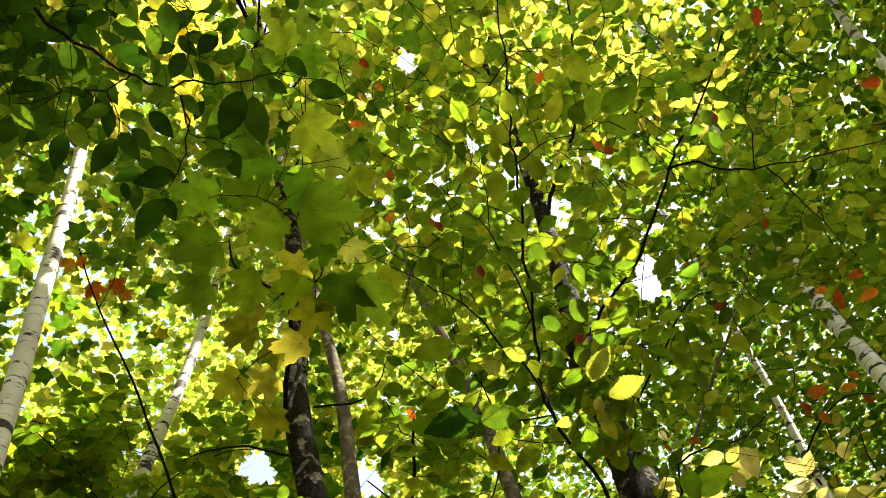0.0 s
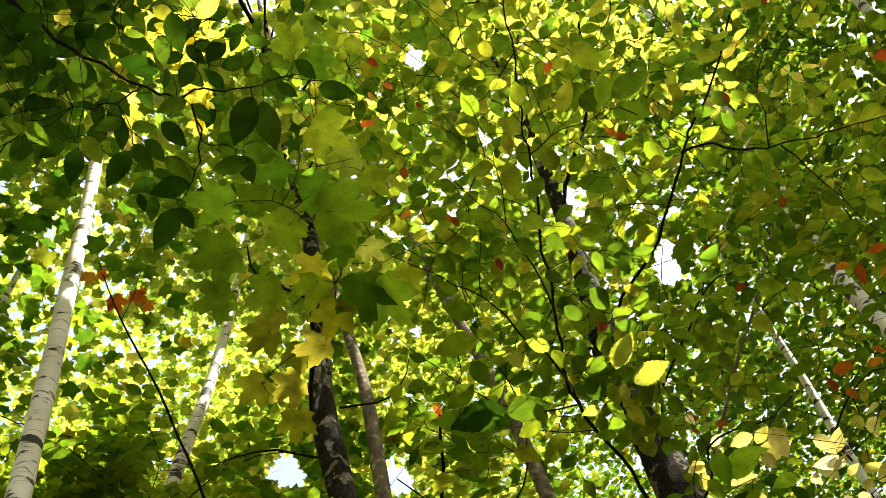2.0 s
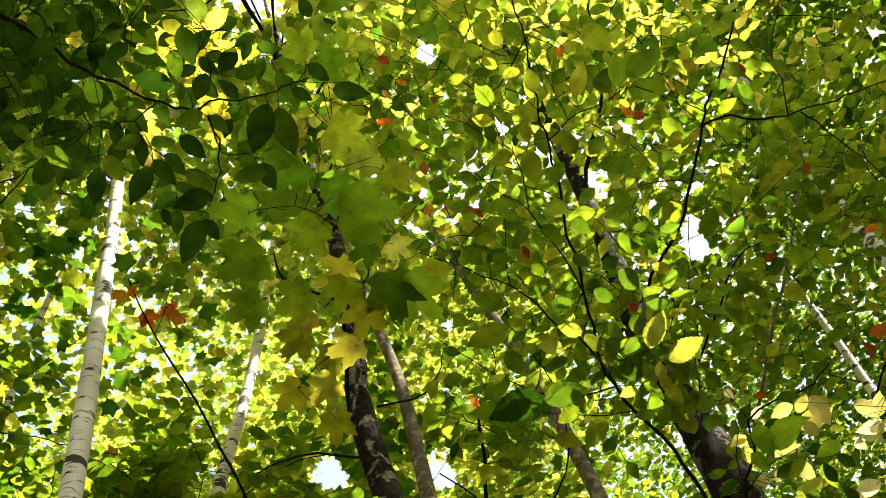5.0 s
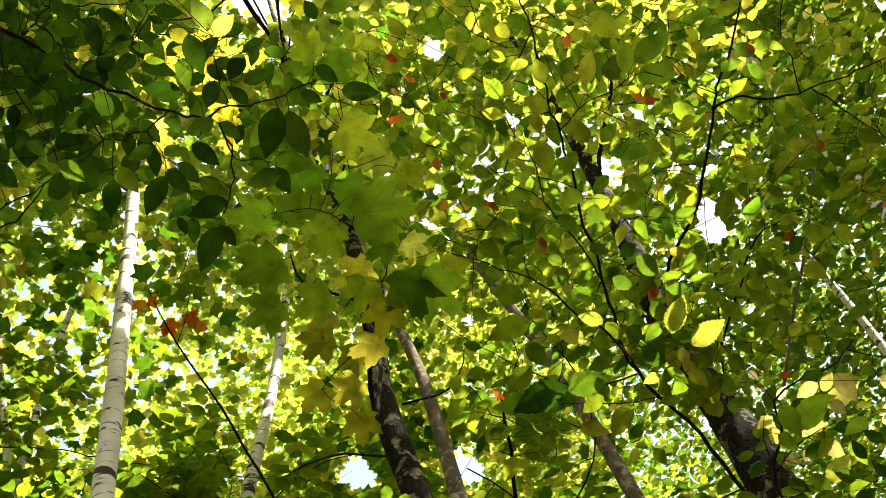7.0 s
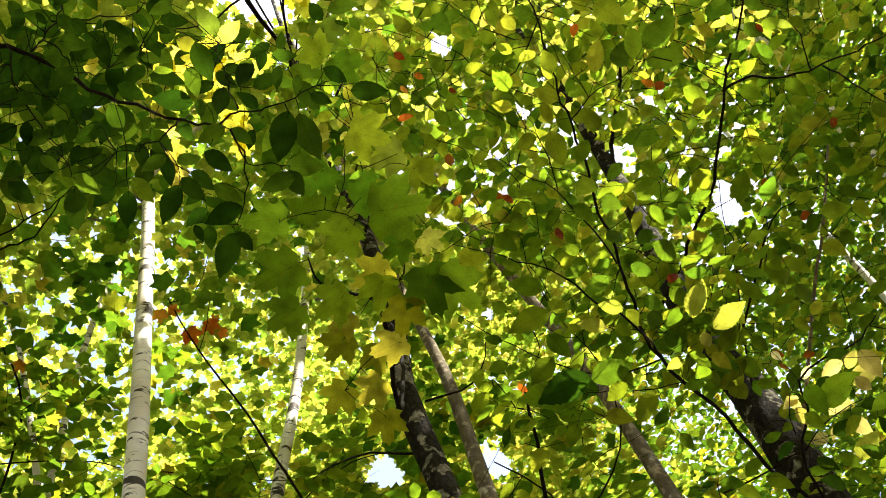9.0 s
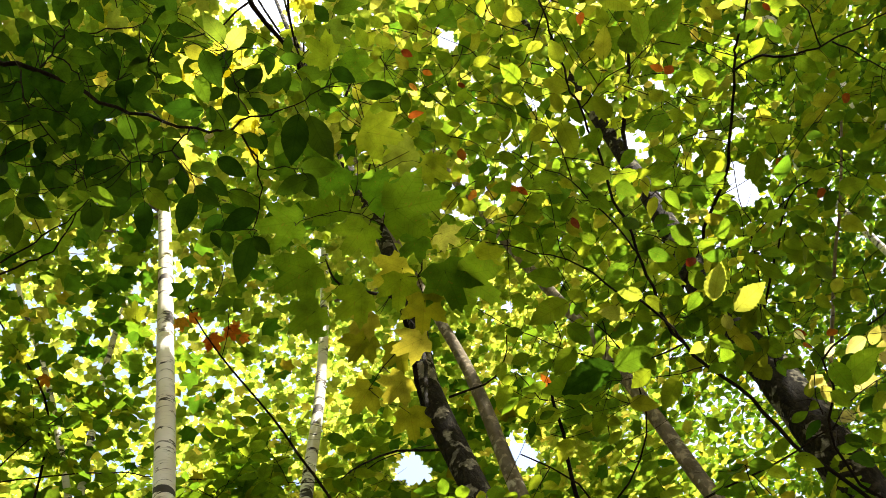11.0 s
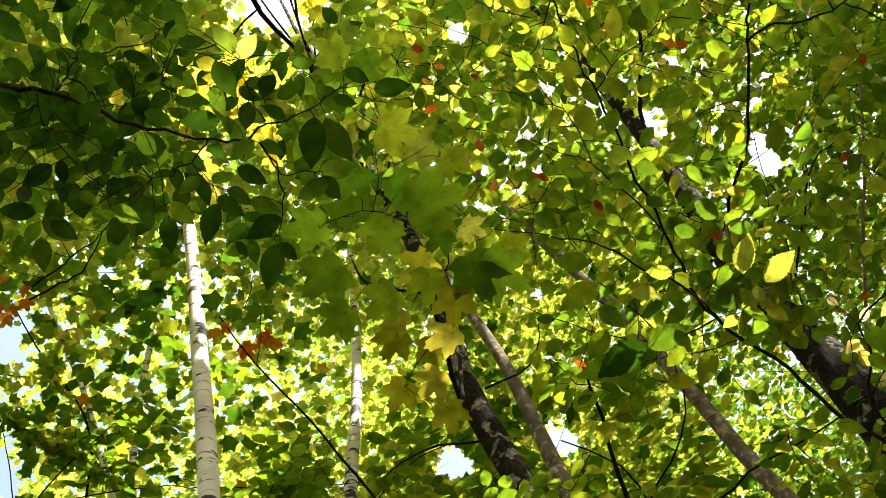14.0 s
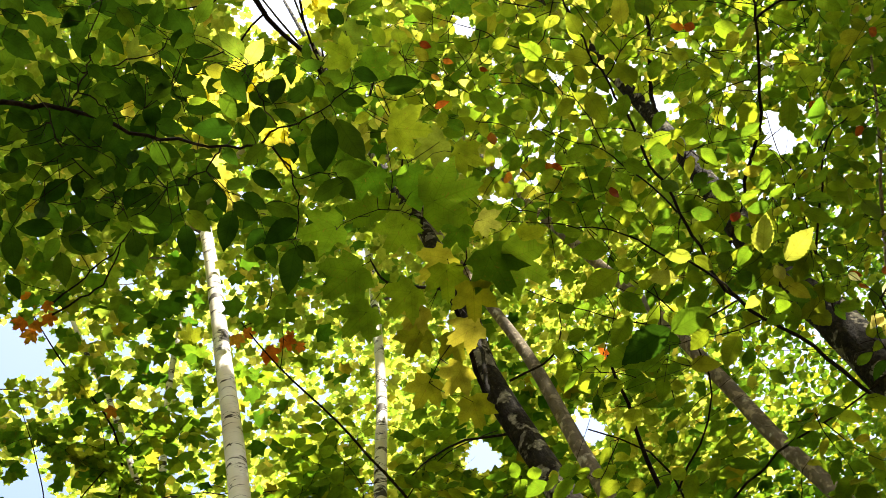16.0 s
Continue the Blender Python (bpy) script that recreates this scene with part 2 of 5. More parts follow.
def lobed(ring, cup=0.10):
    """A maple leaf with five toothed lobes; the stalk's end lies at the start, the tip of the middle lobe one unit away."""
    outline = [(a, r) for a, r in ring] + [(-a, r) for a, r in reversed(ring[1:])]
    pts, uv = [(0.0, 0, 0)], [(0.0, 0.5)]
    for a, r in outline:
        x, y = r * math.cos(radians(a)), r * math.sin(radians(a))
        pts.append((x, y, -cup * r * r + 0.05 * math.sin(3 * radians(a)))), uv.append((r, 0.5 + 0.5 * min(1.0, min(abs(abs(a) - q) for q in (0, 50, 104)) / 25)))
    n = len(outline)
    # the stalk's end is the hub
    faces = [(0, 1 + i, 1 + (i + 1) % n) for i in range(n)]
    return pts, faces, uv


OVATE_FINE, OVATE_PLAIN, OVATE_SMALL = ovate(16, 0.57, 0.02, 0.2, 0.14), ovate(6, 0.54), small_ovate()
OVATE_BROAD = ovate(18, 0.62, 0.03, 0.20, 0.16)
OVATE_TOOTHED = ovate(20, 0.62, 0.05, 0.22, 0.14)
MAPLE_FINE, MAPLE_SMALL = lobed(LOBES), lobed(FEW_LOBES)
SHAPES = {"broad": OVATE_BROAD, "beech": OVATE_FINE, "toothed": OVATE_TOOTHED, "plain": OVATE_PLAIN, "small": OVATE_SMALL, "maple": MAPLE_FINE, "maple_small": MAPLE_SMALL}
SIZE_FIX = {"maple": 0.62, "maple_small": 0.62}
rng = np.random.default_rng(7)


def mesh_from(name, pts, faces, uv, material, smooth=True):
    me = bpy.data.meshes.new(name)
    me.from_pydata([tuple(p) for p in pts], [], faces)
    layer = me.uv_layers.new(name="UVMap")
    order = np.empty(len(me.loops), dtype=np.int32)
    me.loops.foreach_get("vertex_index", order)
    layer.data.foreach_set("uv", np.asarray(uv, dtype=np.float32)[order].ravel())
    me.polygons.foreach_set("use_smooth", np.full(len(me.polygons), smooth))
    me.materials.append(material)
    me.update()
    return me


def joined_leaves(name, frames, shape, material):
    """Many leaves as one mesh. frames: an array of n 3 x 4 matrices (axes scaled by the leaf's size, and place)."""
    pts, faces, uv = SHAPES[shape]
    pts, uv = np.asarray(pts, dtype=np.float32), np.asarray(uv, dtype=np.float32)
    frames = np.asarray(frames, dtype=np.float32)
    n, k = len(frames), len(pts)
    co = np.einsum("nij,kj->nki", frames[:, :, :3], pts) + frames[:, None, :, 3]
    flat = np.concatenate([np.array(f) for f in faces])
    sizes = np.array([len(f) for f in faces])
    me = bpy.data.meshes.new(name)
    me.vertices.add(n * k)
    me.vertices.foreach_set("co", co.ravel())
    loops = (flat[None, :] + (np.arange(n) * k)[:, None]).ravel()
    me.loops.add(len(loops))
    me.loops.foreach_set("vertex_index", loops.astype(np.int32))
    counts = np.tile(sizes, n)
    me.polygons.add(len(counts))
    me.polygons.foreach_set("loop_start", np.concatenate([[0], np.cumsum(counts)[:-1]]).astype(np.int32))
    layer = me.uv_layers.new(name="UVMap")
    layer.data.foreach_set("uv", uv[np.tile(flat, n)].ravel())
    me.materials.append(material)
    me.update(calc_edges=True)
    me.validate()
    return me


def frame_of(base, along, normal, size):
    """A leaf's 3 x 4 matrix from its stalk's end, the way to its tip, and roughly its upper side."""
    x = np.array(along, dtype=float)
    x /= np.linalg.norm(x)
    z = np.array(normal, dtype=float)
    z -= x * (z @ x)
    z /= np.linalg.norm(z) + 1e-9
    y = np.cross(z, x)
    return np.column_stack([x * size, y * size, z * size, np.array(base, dtype=float)])


def tilted(spread):
    """An upper side: up, tilted at random."""
    v = np.array([rng.normal(0, spread), rng.normal(0, spread), 1.0])
    return v / np.linalg.norm(v)


def many_frames(places, size_low, size_high, tilt):
    """Leaves at the given places, turned at random about the upright and tilted."""
    n = len(places)
    turn = rng.uniform(0, 2 * np.pi, n)
    z = np.column_stack([rng.normal(0, tilt, n), rng.normal(0, tilt, n), np.ones(n)])
    z /= np.linalg.norm(z, axis=1)[:, None]
    x = np.column_stack([np.cos(turn), np.sin(turn), rng.normal(-0.25, 0.3, n)])
    x -= z * np.sum(x * z, axis=1)[:, None]
    x /= np.linalg.norm(x, axis=1)[:, None]
    y = np.cross(z, x)
    s = rng.uniform(size_low, size_high, n)[:, None]
    return np.stack([x * s, y * s, z * s, places], axis=2)


def tube(paths, sides=6, wobble=0.0):
    """Tapered round stems along paths of (place, radius), joined in one list of points and faces."""
    pts, faces, uv = [], [], []
    for path in paths:
        ring0 = None
        path = [(np.array(p, dtype=float), r) for p, r in path]
        for i, (p, r) in enumerate(path):
            way = path[min(i + 1, len(path) - 1)][0] - path[max(i - 1, 0)][0]
            way = way / (np.linalg.norm(way) + 1e-9)
            ref = np.array([0, 0, 1.0]) if abs(way[2]) < 0.9 else np.array([1.0, 0, 0])
            u = np.cross(way, ref)
            u /= np.linalg.norm(u)
            v = np.cross(way, u)
            ring = len(pts)
            for k in range(sides):
                a = 2 * math.pi * k / sides
                d = math.cos(a) * u + math.sin(a) * v
                q = p + d * r
                if wobble:
                    q = p + d * r * (1 + wobble * noise.noise(Vector(q * np.array([9, 9, 3]))) + 0.5 * wobble * noise.noise(Vector(q * 25)))
                pts.append(q), uv.append((i, k / sides))
            if ring0 is not None:
                faces += [(ring0 + k, ring0 + (k + 1) % sides, ring + (k + 1) % sides, ring + k) for k in range(sides)]
            else:
                faces.append(tuple(ring + k for k in reversed(range(sides))))
            ring0 = ring
        faces.append(tuple(ring0 + k for k in range(sides)))
    return pts, faces, uv


def smooth_path(points, radii, step=0.15, kink=0.0):
    """A smooth line through a few points, with the radius between them, at about even steps."""
    p = [np.array(q, dtype=float) for q in points]
    d = [np.linalg.norm(p[i + 1] - p[i]) + 1e-6 for i in range(len(p) - 1)]
    slope = []
    for i in range(len(p)):
        if i == 0:
            slope.append((p[1] - p[0]) / d[0])
        elif i == len(p) - 1:
            slope.append((p[-1] - p[-2]) / d[-1])
        else:
            slope.append(((p[i + 1] - p[i]) / d[i] * d[i - 1] + (p[i] - p[i - 1]) / d[i - 1] * d[i]) / (d[i] + d[i - 1]))
    out = []
    for i in range(len(p) - 1):
        n = max(2, int(d[i] / step))
        for j in range(n):
            t = j / n
            q = ((2 * t ** 3 - 3 * t * t + 1) * p[i] + (t ** 3 - 2 * t * t + t) * d[i] * slope[i]
                 + (3 * t * t - 2 * t ** 3) * p[i + 1] + (t ** 3 - t * t) * d[i] * slope[i + 1])
            q = q + rng.normal(0, 1, 3) * kink
            out.append((q, radii[i] * (1 - t) + radii[i + 1] * t))
    out.append((p[-1], radii[-1]))
    return out


def part(name, me, parent, label="", kind=""):
    ob = new(name, me)
    ob.parent = parent
    ob.matrix_parent_inverse = parent.matrix_basis.inverted()
    return tagged(ob, label=label, kind=kind)


def stem_part(name, paths, material, parent, sides=8, wobble=0.0, label="", kind=""):
    base = np.array(parent.location)
    pts, faces, uv = tube(paths, sides, wobble)
    me = mesh_from(name, [p - base for p in pts], faces, uv, material)
    ob = new(name, me)
    ob.parent = parent
    return tagged(ob, label=label, kind=kind)


def root(name, at, label, category, group=""):
    ob = new(name)
    ob.empty_display_size = 0.2
    ob.location = at
    return tagged(ob, label=label, category=category, group=group)


def leaf_mass(name, frames, shape, material, parent, label=""):
    """The leaves of a crown that nobody could count, as one part."""
    if not len(frames):
        return None
    frames = np.array(frames, dtype=float)
    frames[:, :, 3] -= np.array(parent.location)
    ob = new(name, joined_leaves(name, frames, shape, material))
    ob.parent = parent
    return tagged(ob, label=label, kind="stuff")


LEAF_MESHES = {}


def leaf_part(fr, shape, material, parent, label="", name="leaf"):
    """One leaf of its own; alike leaves share a mesh."""
    key = (shape, material.name)
    if key not in LEAF_MESHES:
        LEAF_MESHES[key] = mesh_from(name, *SHAPES[shape], material)
    ob = new(name, LEAF_MESHES[key])
    ob.parent = parent
    m = Matrix([[*fr[i]] for i in range(3)] + [[0, 0, 0, 1]])
    m.translation -= parent.location
    ob.matrix_local = m
    if label:
        tagged(ob, label=label)
    return ob


# ---- ground ----
def build_ground():
    n = 60
    pts, faces = [], []
    xs = [math.copysign(abs(u) ** 3 * 2000, u) for u in np.linspace(-1, 1, n)]
    for yy in xs:
        for xx in xs:
            near = max(0.0, 1 - math.hypot(xx, yy) / 60)
            pts.append((xx, yy, 0.25 * near * noise.noise(Vector((xx * 0.3, yy * 0.3, 0)))))
    for j in range(n - 1):
        for i in range(n - 1):
            faces.append((j * n + i, j * n + i + 1, (j + 1) * n + i + 1, (j + 1) * n + i))
    ob = new("ground", mesh_from("ground", pts, faces, [(p[0], p[1]) for p in pts], litter))
    tagged(ob, "forest floor covered in brown fallen leaves", "ground", kind="structure")


build_ground()


def build_surround():
    """Unseen ragged belt of dark foliage, added all round to cut low sky light."""
    places, n = [], 9000
    a = rng.uniform(0, 2 * np.pi, n)
    r = rng.uniform(20, 27, n)
    z = rng.uniform(0, 1, n) ** 0.8 * (13 + 2 * np.sin(a * 9))
    places = np.column_stack([np.cos(a) * r, np.sin(a) * r, z])
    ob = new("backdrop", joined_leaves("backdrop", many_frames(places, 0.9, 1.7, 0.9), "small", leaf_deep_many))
    tagged(ob, "unseen ring of dark green leaves added to block low sky light", "forest", kind="structure")


build_surround()

# ---- trees: trunks ----
# name, bark, label, (points up the trunk), radius low and high, leaf stops
TREES = []


def build_tree(name, bark, label, points, r_low, r_high, top=13.0, wobble=0.05, sides=18, group="forest trees", knots=()):
    """A trunk from the forest floor through the given points to its top, thinning as it rises."""
    first, last = np.array(points[0]), np.array(points[-1])
    lean = (np.array(points[1]) - first) / max(0.3, points[1][2] - first[2])
    foot = np.array([first[0] - 0.4 * np.clip(lean[0], -0.3, 0.3) * first[2], first[1] - 0.4 * np.clip(lean[1], -0.3, 0.3) * first[2], 0.0])
    tree = root(name, foot, label, "tree", group)
    way = last - np.array(points[-2])
    way = way / np.linalg.norm(way)
    up = 0.5 * way + np.array([0, 0, 0.5])
    end = last + up / up[2] * max(0.6, top - last[2])
    line = [foot, *[np.array(p) for p in points], end]
    h = [p[2] for p in line]
    radii = [r_low * 1.25] + [r_low + (r_high - r_low) * (p[2] - h[1]) / max(0.1, h[-2] - h[1]) for p in line[1:-1]] + [max(0.012, r_high * 0.35)]
    path = smooth_path(line, radii, 0.12)
    path = [(q, r * (1 + sum(more * math.exp(-((q[2] - z) / high) ** 2) for z, more, high in knots))) for q, r in path]
    stem_part("trunk", [path], bark, tree, sides, wobble)
    TREES.append((tree, path, bark))
    return tree, path


WHITE = "white birch with dark scars on chalky peeling bark"
birch_a = build_tree("birch_tree", birch_bark, WHITE + ", forked above", [(-1.568, 2.620, 5.333), (-1.563, 2.623, 5.559), (-1.554, 2.629, 6.384), (-1.544, 2.634, 7.492), (-1.547, 2.633, 8.126), (-1.555, 2.628, 9.286)], 0.046, 0.033, 12.5)
birch_b = build_tree("birch_tree", birch_bark, "slender white birch with dark flecked bark", [(-1.412, 3.877, 6.511), (-1.276, 3.928, 7.169), (-1.153, 3.965, 7.897), (-1.072, 3.985, 8.454), (-0.984, 4.003, 9.104)], 0.037, 0.028, 13)
maple_a = build_tree("maple_tree", maple_bark, "maple with dark rough bark and pale lichen patches", [(-0.413, 2.906, 4.681), (-0.429, 2.904, 4.954), (-0.449, 2.901, 5.300), (-0.433, 2.903, 5.597), (-0.390, 2.909, 5.934), (-0.387, 2.909, 6.598), (-0.429, 2.904, 7.677)], 0.056, 0.034, 12, knots=(((-0.406, 2.804, 5.217)[2], 0.28, 0.09), ((-0.375, 2.808, 6.480)[2], 0.2, 0.1), ((-0.400, 2.805, 7.187)[2], 0.25, 0.06)), wobble=0.12)
beech_a = build_tree("beech_tree", grey_bark, "slender young beech with smooth brown-grey bark", [(-0.314, 3.426, 5.285), (-0.304, 3.427, 6.120), (-0.348, 3.422, 6.760)], 0.037, 0.028, 12)
beech_b = build_tree("beech_tree", grey_bark, "slanting young beech with smooth brown-grey bark", [(0.432, 3.695, 4.657), (0.409, 3.698, 4.890), (0.390, 3.700, 5.413), (0.353, 3.704, 6.112), (0.287, 3.709, 6.723), (0.167, 3.736, 7.925)], 0.037, 0.029, 11.5)
maple_b = build_tree("maple_tree", maple_bark, "leaning old maple with dark rough mossy bark", [(0.758, 3.097, 3.932), (0.781, 3.091, 4.303), (0.788, 3.090, 4.506), (0.798, 3.087, 4.732), (0.771, 3.094, 5.161), (0.805, 3.085, 5.411), (0.877, 3.064, 6.003), (0.930, 3.047, 6.614)], 0.090, 0.042, 11, wobble=0.10)
birch_c = build_tree("birch_tree", birch_bark, "white birch with clean pale bark, leaning", [(2.152, 3.461, 5.272), (2.142, 3.467, 5.679), (2.148, 3.464, 6.066), (2.203, 3.428, 6.650), (2.246, 3.399, 7.069)], 0.046, 0.036, 12)
birch_d = build_tree("birch_tree", birch_bark, "thin bright white birch stem", [(2.130, 4.623, 5.824), (2.188, 4.596, 6.592), (2.216, 4.583, 7.140)], 0.028, 0.021, 12)
birch_e = build_tree("birch_tree", birch_bark, "white birch reaching into the high canopy", [(2.986, 2.740, 6.970), (3.025, 2.698, 7.450), (3.080, 2.634, 7.822)], 0.032, 0.026, 13)
birch_f = build_tree("birch_tree", birch_bark, "far pale birch stem behind the leaves", [(-2.345, 3.175, 6.943), (-2.300, 3.208, 7.645), (-2.189, 3.280, 8.637)], 0.021, 0.018, 14)
birch_g = build_tree("birch_tree", birch_bark, "far pale birch stem behind the leaves", [(-2.447, 2.935, 6.957), (-2.509, 2.884, 7.364), (-2.585, 2.813, 7.742)], 0.018, 0.015, 14)

# ---- high crowns: clumps of small leaves, each belonging to the nearest trunk ----
GAPS = [((-0.530, 2.629, 11.134), 0.4), ((2.306, 5.574, 9.476), 0.19), ((-1.359, 6.332, 9.119), 0.2), ((-0.465, 6.620, 8.981), 0.2), ((-3.938, 3.361, 10.056), 0.38), ((-4.442, 4.188, 9.420), 0.25),
        ((0.052, 5.695, 9.720), 0.08), ((1.635, 5.025, 9.990), 0.15), ((4.104, 4.314, 9.534), 0.07), ((2.289, 5.658, 9.421), 0.16), ((0.665, 3.660, 10.782), 0.13)]


GLADES = [((4.237, 3.769, 9.736), 0.4), ((0.173, 5.798, 9.646), 0.5), ((1.152, 6.882, 8.663), 0.6), ((-0.351, 6.225, 9.318), 0.9), ((-1.354, 6.220, 9.212), 0.8), ((-0.591, 5.437, 9.872), 0.5), ((-1.736, 5.320, 9.787), 1.0), ((-2.704, 4.599, 9.958), 1.2), ((0.577, 6.223, 9.307), 0.35), ((3.045, 6.238, 8.699), 0.5), ((3.658, 5.847, 8.741), 0.4)]

GLADES += [((1.804, 4.121, 10.988), 0.6), ((2.339, 4.199, 10.835), 0.6), ((3.128, 4.539, 10.437), 0.5), ((0.719, 4.702, 10.861), 0.5), ((0.151, 4.125, 11.154), 0.4), ((0.927, 5.521, 10.383), 0.5), ((1.885, 5.435, 10.284), 0.5), ((0.778, 3.749, 11.277), 0.4)]
# lines of sight to pale openings between the stems, free of low boughs
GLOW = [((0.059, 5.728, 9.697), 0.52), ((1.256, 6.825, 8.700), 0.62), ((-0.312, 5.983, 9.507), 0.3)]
# lines of sight to the two white birches, free of low maple leaves
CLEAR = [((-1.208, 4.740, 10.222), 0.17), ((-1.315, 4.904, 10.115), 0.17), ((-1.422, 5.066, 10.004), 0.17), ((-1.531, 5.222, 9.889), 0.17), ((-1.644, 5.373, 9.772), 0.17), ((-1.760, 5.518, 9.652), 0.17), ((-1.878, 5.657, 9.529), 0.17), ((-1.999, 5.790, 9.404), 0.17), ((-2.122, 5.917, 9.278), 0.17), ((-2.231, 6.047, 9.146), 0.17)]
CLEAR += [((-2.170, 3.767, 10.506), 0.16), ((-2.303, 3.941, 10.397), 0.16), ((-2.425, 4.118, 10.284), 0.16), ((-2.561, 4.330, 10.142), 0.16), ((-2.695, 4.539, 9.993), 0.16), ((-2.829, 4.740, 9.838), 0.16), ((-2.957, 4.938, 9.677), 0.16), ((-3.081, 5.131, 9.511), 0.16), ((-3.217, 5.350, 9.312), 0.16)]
# and to the two birches on the sunny side
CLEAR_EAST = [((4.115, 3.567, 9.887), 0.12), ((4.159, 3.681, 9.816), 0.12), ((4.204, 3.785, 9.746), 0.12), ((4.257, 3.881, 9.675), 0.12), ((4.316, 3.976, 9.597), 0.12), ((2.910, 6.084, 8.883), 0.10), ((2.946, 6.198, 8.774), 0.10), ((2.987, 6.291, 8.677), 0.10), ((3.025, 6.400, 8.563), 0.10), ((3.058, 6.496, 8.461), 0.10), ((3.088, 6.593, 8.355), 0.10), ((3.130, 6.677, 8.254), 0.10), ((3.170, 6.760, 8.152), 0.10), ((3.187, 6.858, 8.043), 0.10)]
# and to the two bare young stems
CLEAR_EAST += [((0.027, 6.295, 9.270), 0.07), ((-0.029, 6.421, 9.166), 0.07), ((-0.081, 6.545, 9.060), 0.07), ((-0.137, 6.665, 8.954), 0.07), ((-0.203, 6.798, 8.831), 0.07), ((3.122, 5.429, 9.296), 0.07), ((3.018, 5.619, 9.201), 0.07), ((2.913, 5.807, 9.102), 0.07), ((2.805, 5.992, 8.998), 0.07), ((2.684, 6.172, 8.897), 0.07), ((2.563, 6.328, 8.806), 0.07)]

# where the sun breaks through: places that it reaches, and how wide the opening above them is
SUNLIT = [((0.156, 5.218, 8.831), 0.7), ((1.037, 6.194, 7.947), 0.7), ((-2.122, 4.396, 9.061), 0.6), ((-1.522, 5.271, 8.634), 0.6), ((-3.171, 3.921, 8.955), 0.6), ((0.355, 2.856, 4.960), 0.22), ((0.895, 3.073, 5.973), 0.15), ((0.779, 3.056, 6.006), 0.12), ((0.758, 2.685, 6.240), 0.12)]
SUNLIT += [((-0.306, 1.328, 6.311), 0.4), ((0.552, 1.862, 3.787), 0.17), ((0.721, 1.917, 3.409), 0.10),
          ((0.257, 1.821, 3.870), 0.13), ((-0.231, 0.637, 3.698), 0.08), ((-1.741, 2.974, 6.165), 0.3), ((-1.492, 2.449, 6.542), 0.15), ((-1.624, 2.717, 6.240), 0.14), ((-1.706, 2.993, 5.658), 0.25), ((-1.216, 3.921, 7.293), 0.15), ((-0.287, 3.384, 6.202), 0.12), ((2.188, 4.596, 6.592), 0.3), ((-0.061, 1.329, 5.272), 0.1)]
SUNLIT += [((0.287, 3.709, 6.723), 0.1), ((0.167, 3.736, 7.925), 0.1), ((-1.144, 2.151, 7.310), 0.15), ((-1.019, 2.179, 7.431), 0.12), ((-1.547, 2.633, 8.126), 0.2), ((-1.544, 2.634, 7.492), 0.2), ((-1.550, 2.630, 6.900), 0.2), ((-1.153, 3.965, 7.897), 0.15), ((-1.276, 3.928, 7.169), 0.15), ((-0.348, 3.422, 6.760), 0.12)]
# the sunny sprays over the middle
SUNLIT += [((1.092, 1.939, 6.05), 0.40), ((0.867, 1.866, 6.15), 0.40), ((1.285, 1.835, 6.15), 0.3), ((0.568, 1.891, 6.2), 0.40), ((0.274, 1.866, 6.2), 0.32), ((1.50, 2.05, 5.75), 0.25)]
# small openings over single bright leaves
SUNLIT += [((-0.248, 0.629, 3.751), 0.080), ((-0.217, 0.665, 3.743), 0.080), ((0.517, 1.840, 3.813), 0.120), ((0.570, 1.891, 3.759), 0.120), ((0.491, 1.926, 3.748), 0.120), ((0.310, 1.798, 3.881), 0.120),
          ((0.246, 1.821, 3.872), 0.120), ((0.394, 1.951, 3.745), 0.120), ((0.255, 1.256, 4.212), 0.120), ((0.714, 1.858, 3.397), 0.065), ((0.729, 1.884, 3.366), 0.065), ((0.712, 1.903, 3.354), 0.065),
          ((0.666, 1.868, 3.406), 0.065), ((0.561, 1.911, 3.396), 0.065), ((0.563, 1.933, 3.373), 0.065), ((0.616, 1.863, 3.426), 0.065), ((0.639, 1.926, 3.356), 0.065), ((0.572, 1.973, 3.328), 0.065)]
SUNLIT += [((0.663, 1.967, 3.304), 0.065), ((0.605, 1.970, 3.321), 0.065), ((0.553, 1.906, 3.404), 0.065),
          ((0.574, 1.825, 3.475), 0.065), ((0.746, 1.872, 3.371), 0.065), ((0.836, 1.875, 3.330), 0.065), ((0.863, 1.869, 3.324), 0.065), ((0.831, 1.906, 3.300), 0.065), ((0.913, 1.909, 3.256), 0.065),
          ((0.947, 1.913, 3.234), 0.065), ((0.872, 1.915, 3.271), 0.065), ((0.824, 1.915, 3.293), 0.065), ((0.793, 1.932, 3.289), 0.065)]
SUNLIT += [((rng.uniform(-0.1, 1.2), rng.uniform(1.2, 3.4), 4.4), rng.uniform(0.04, 0.08)) for _ in range(12)]
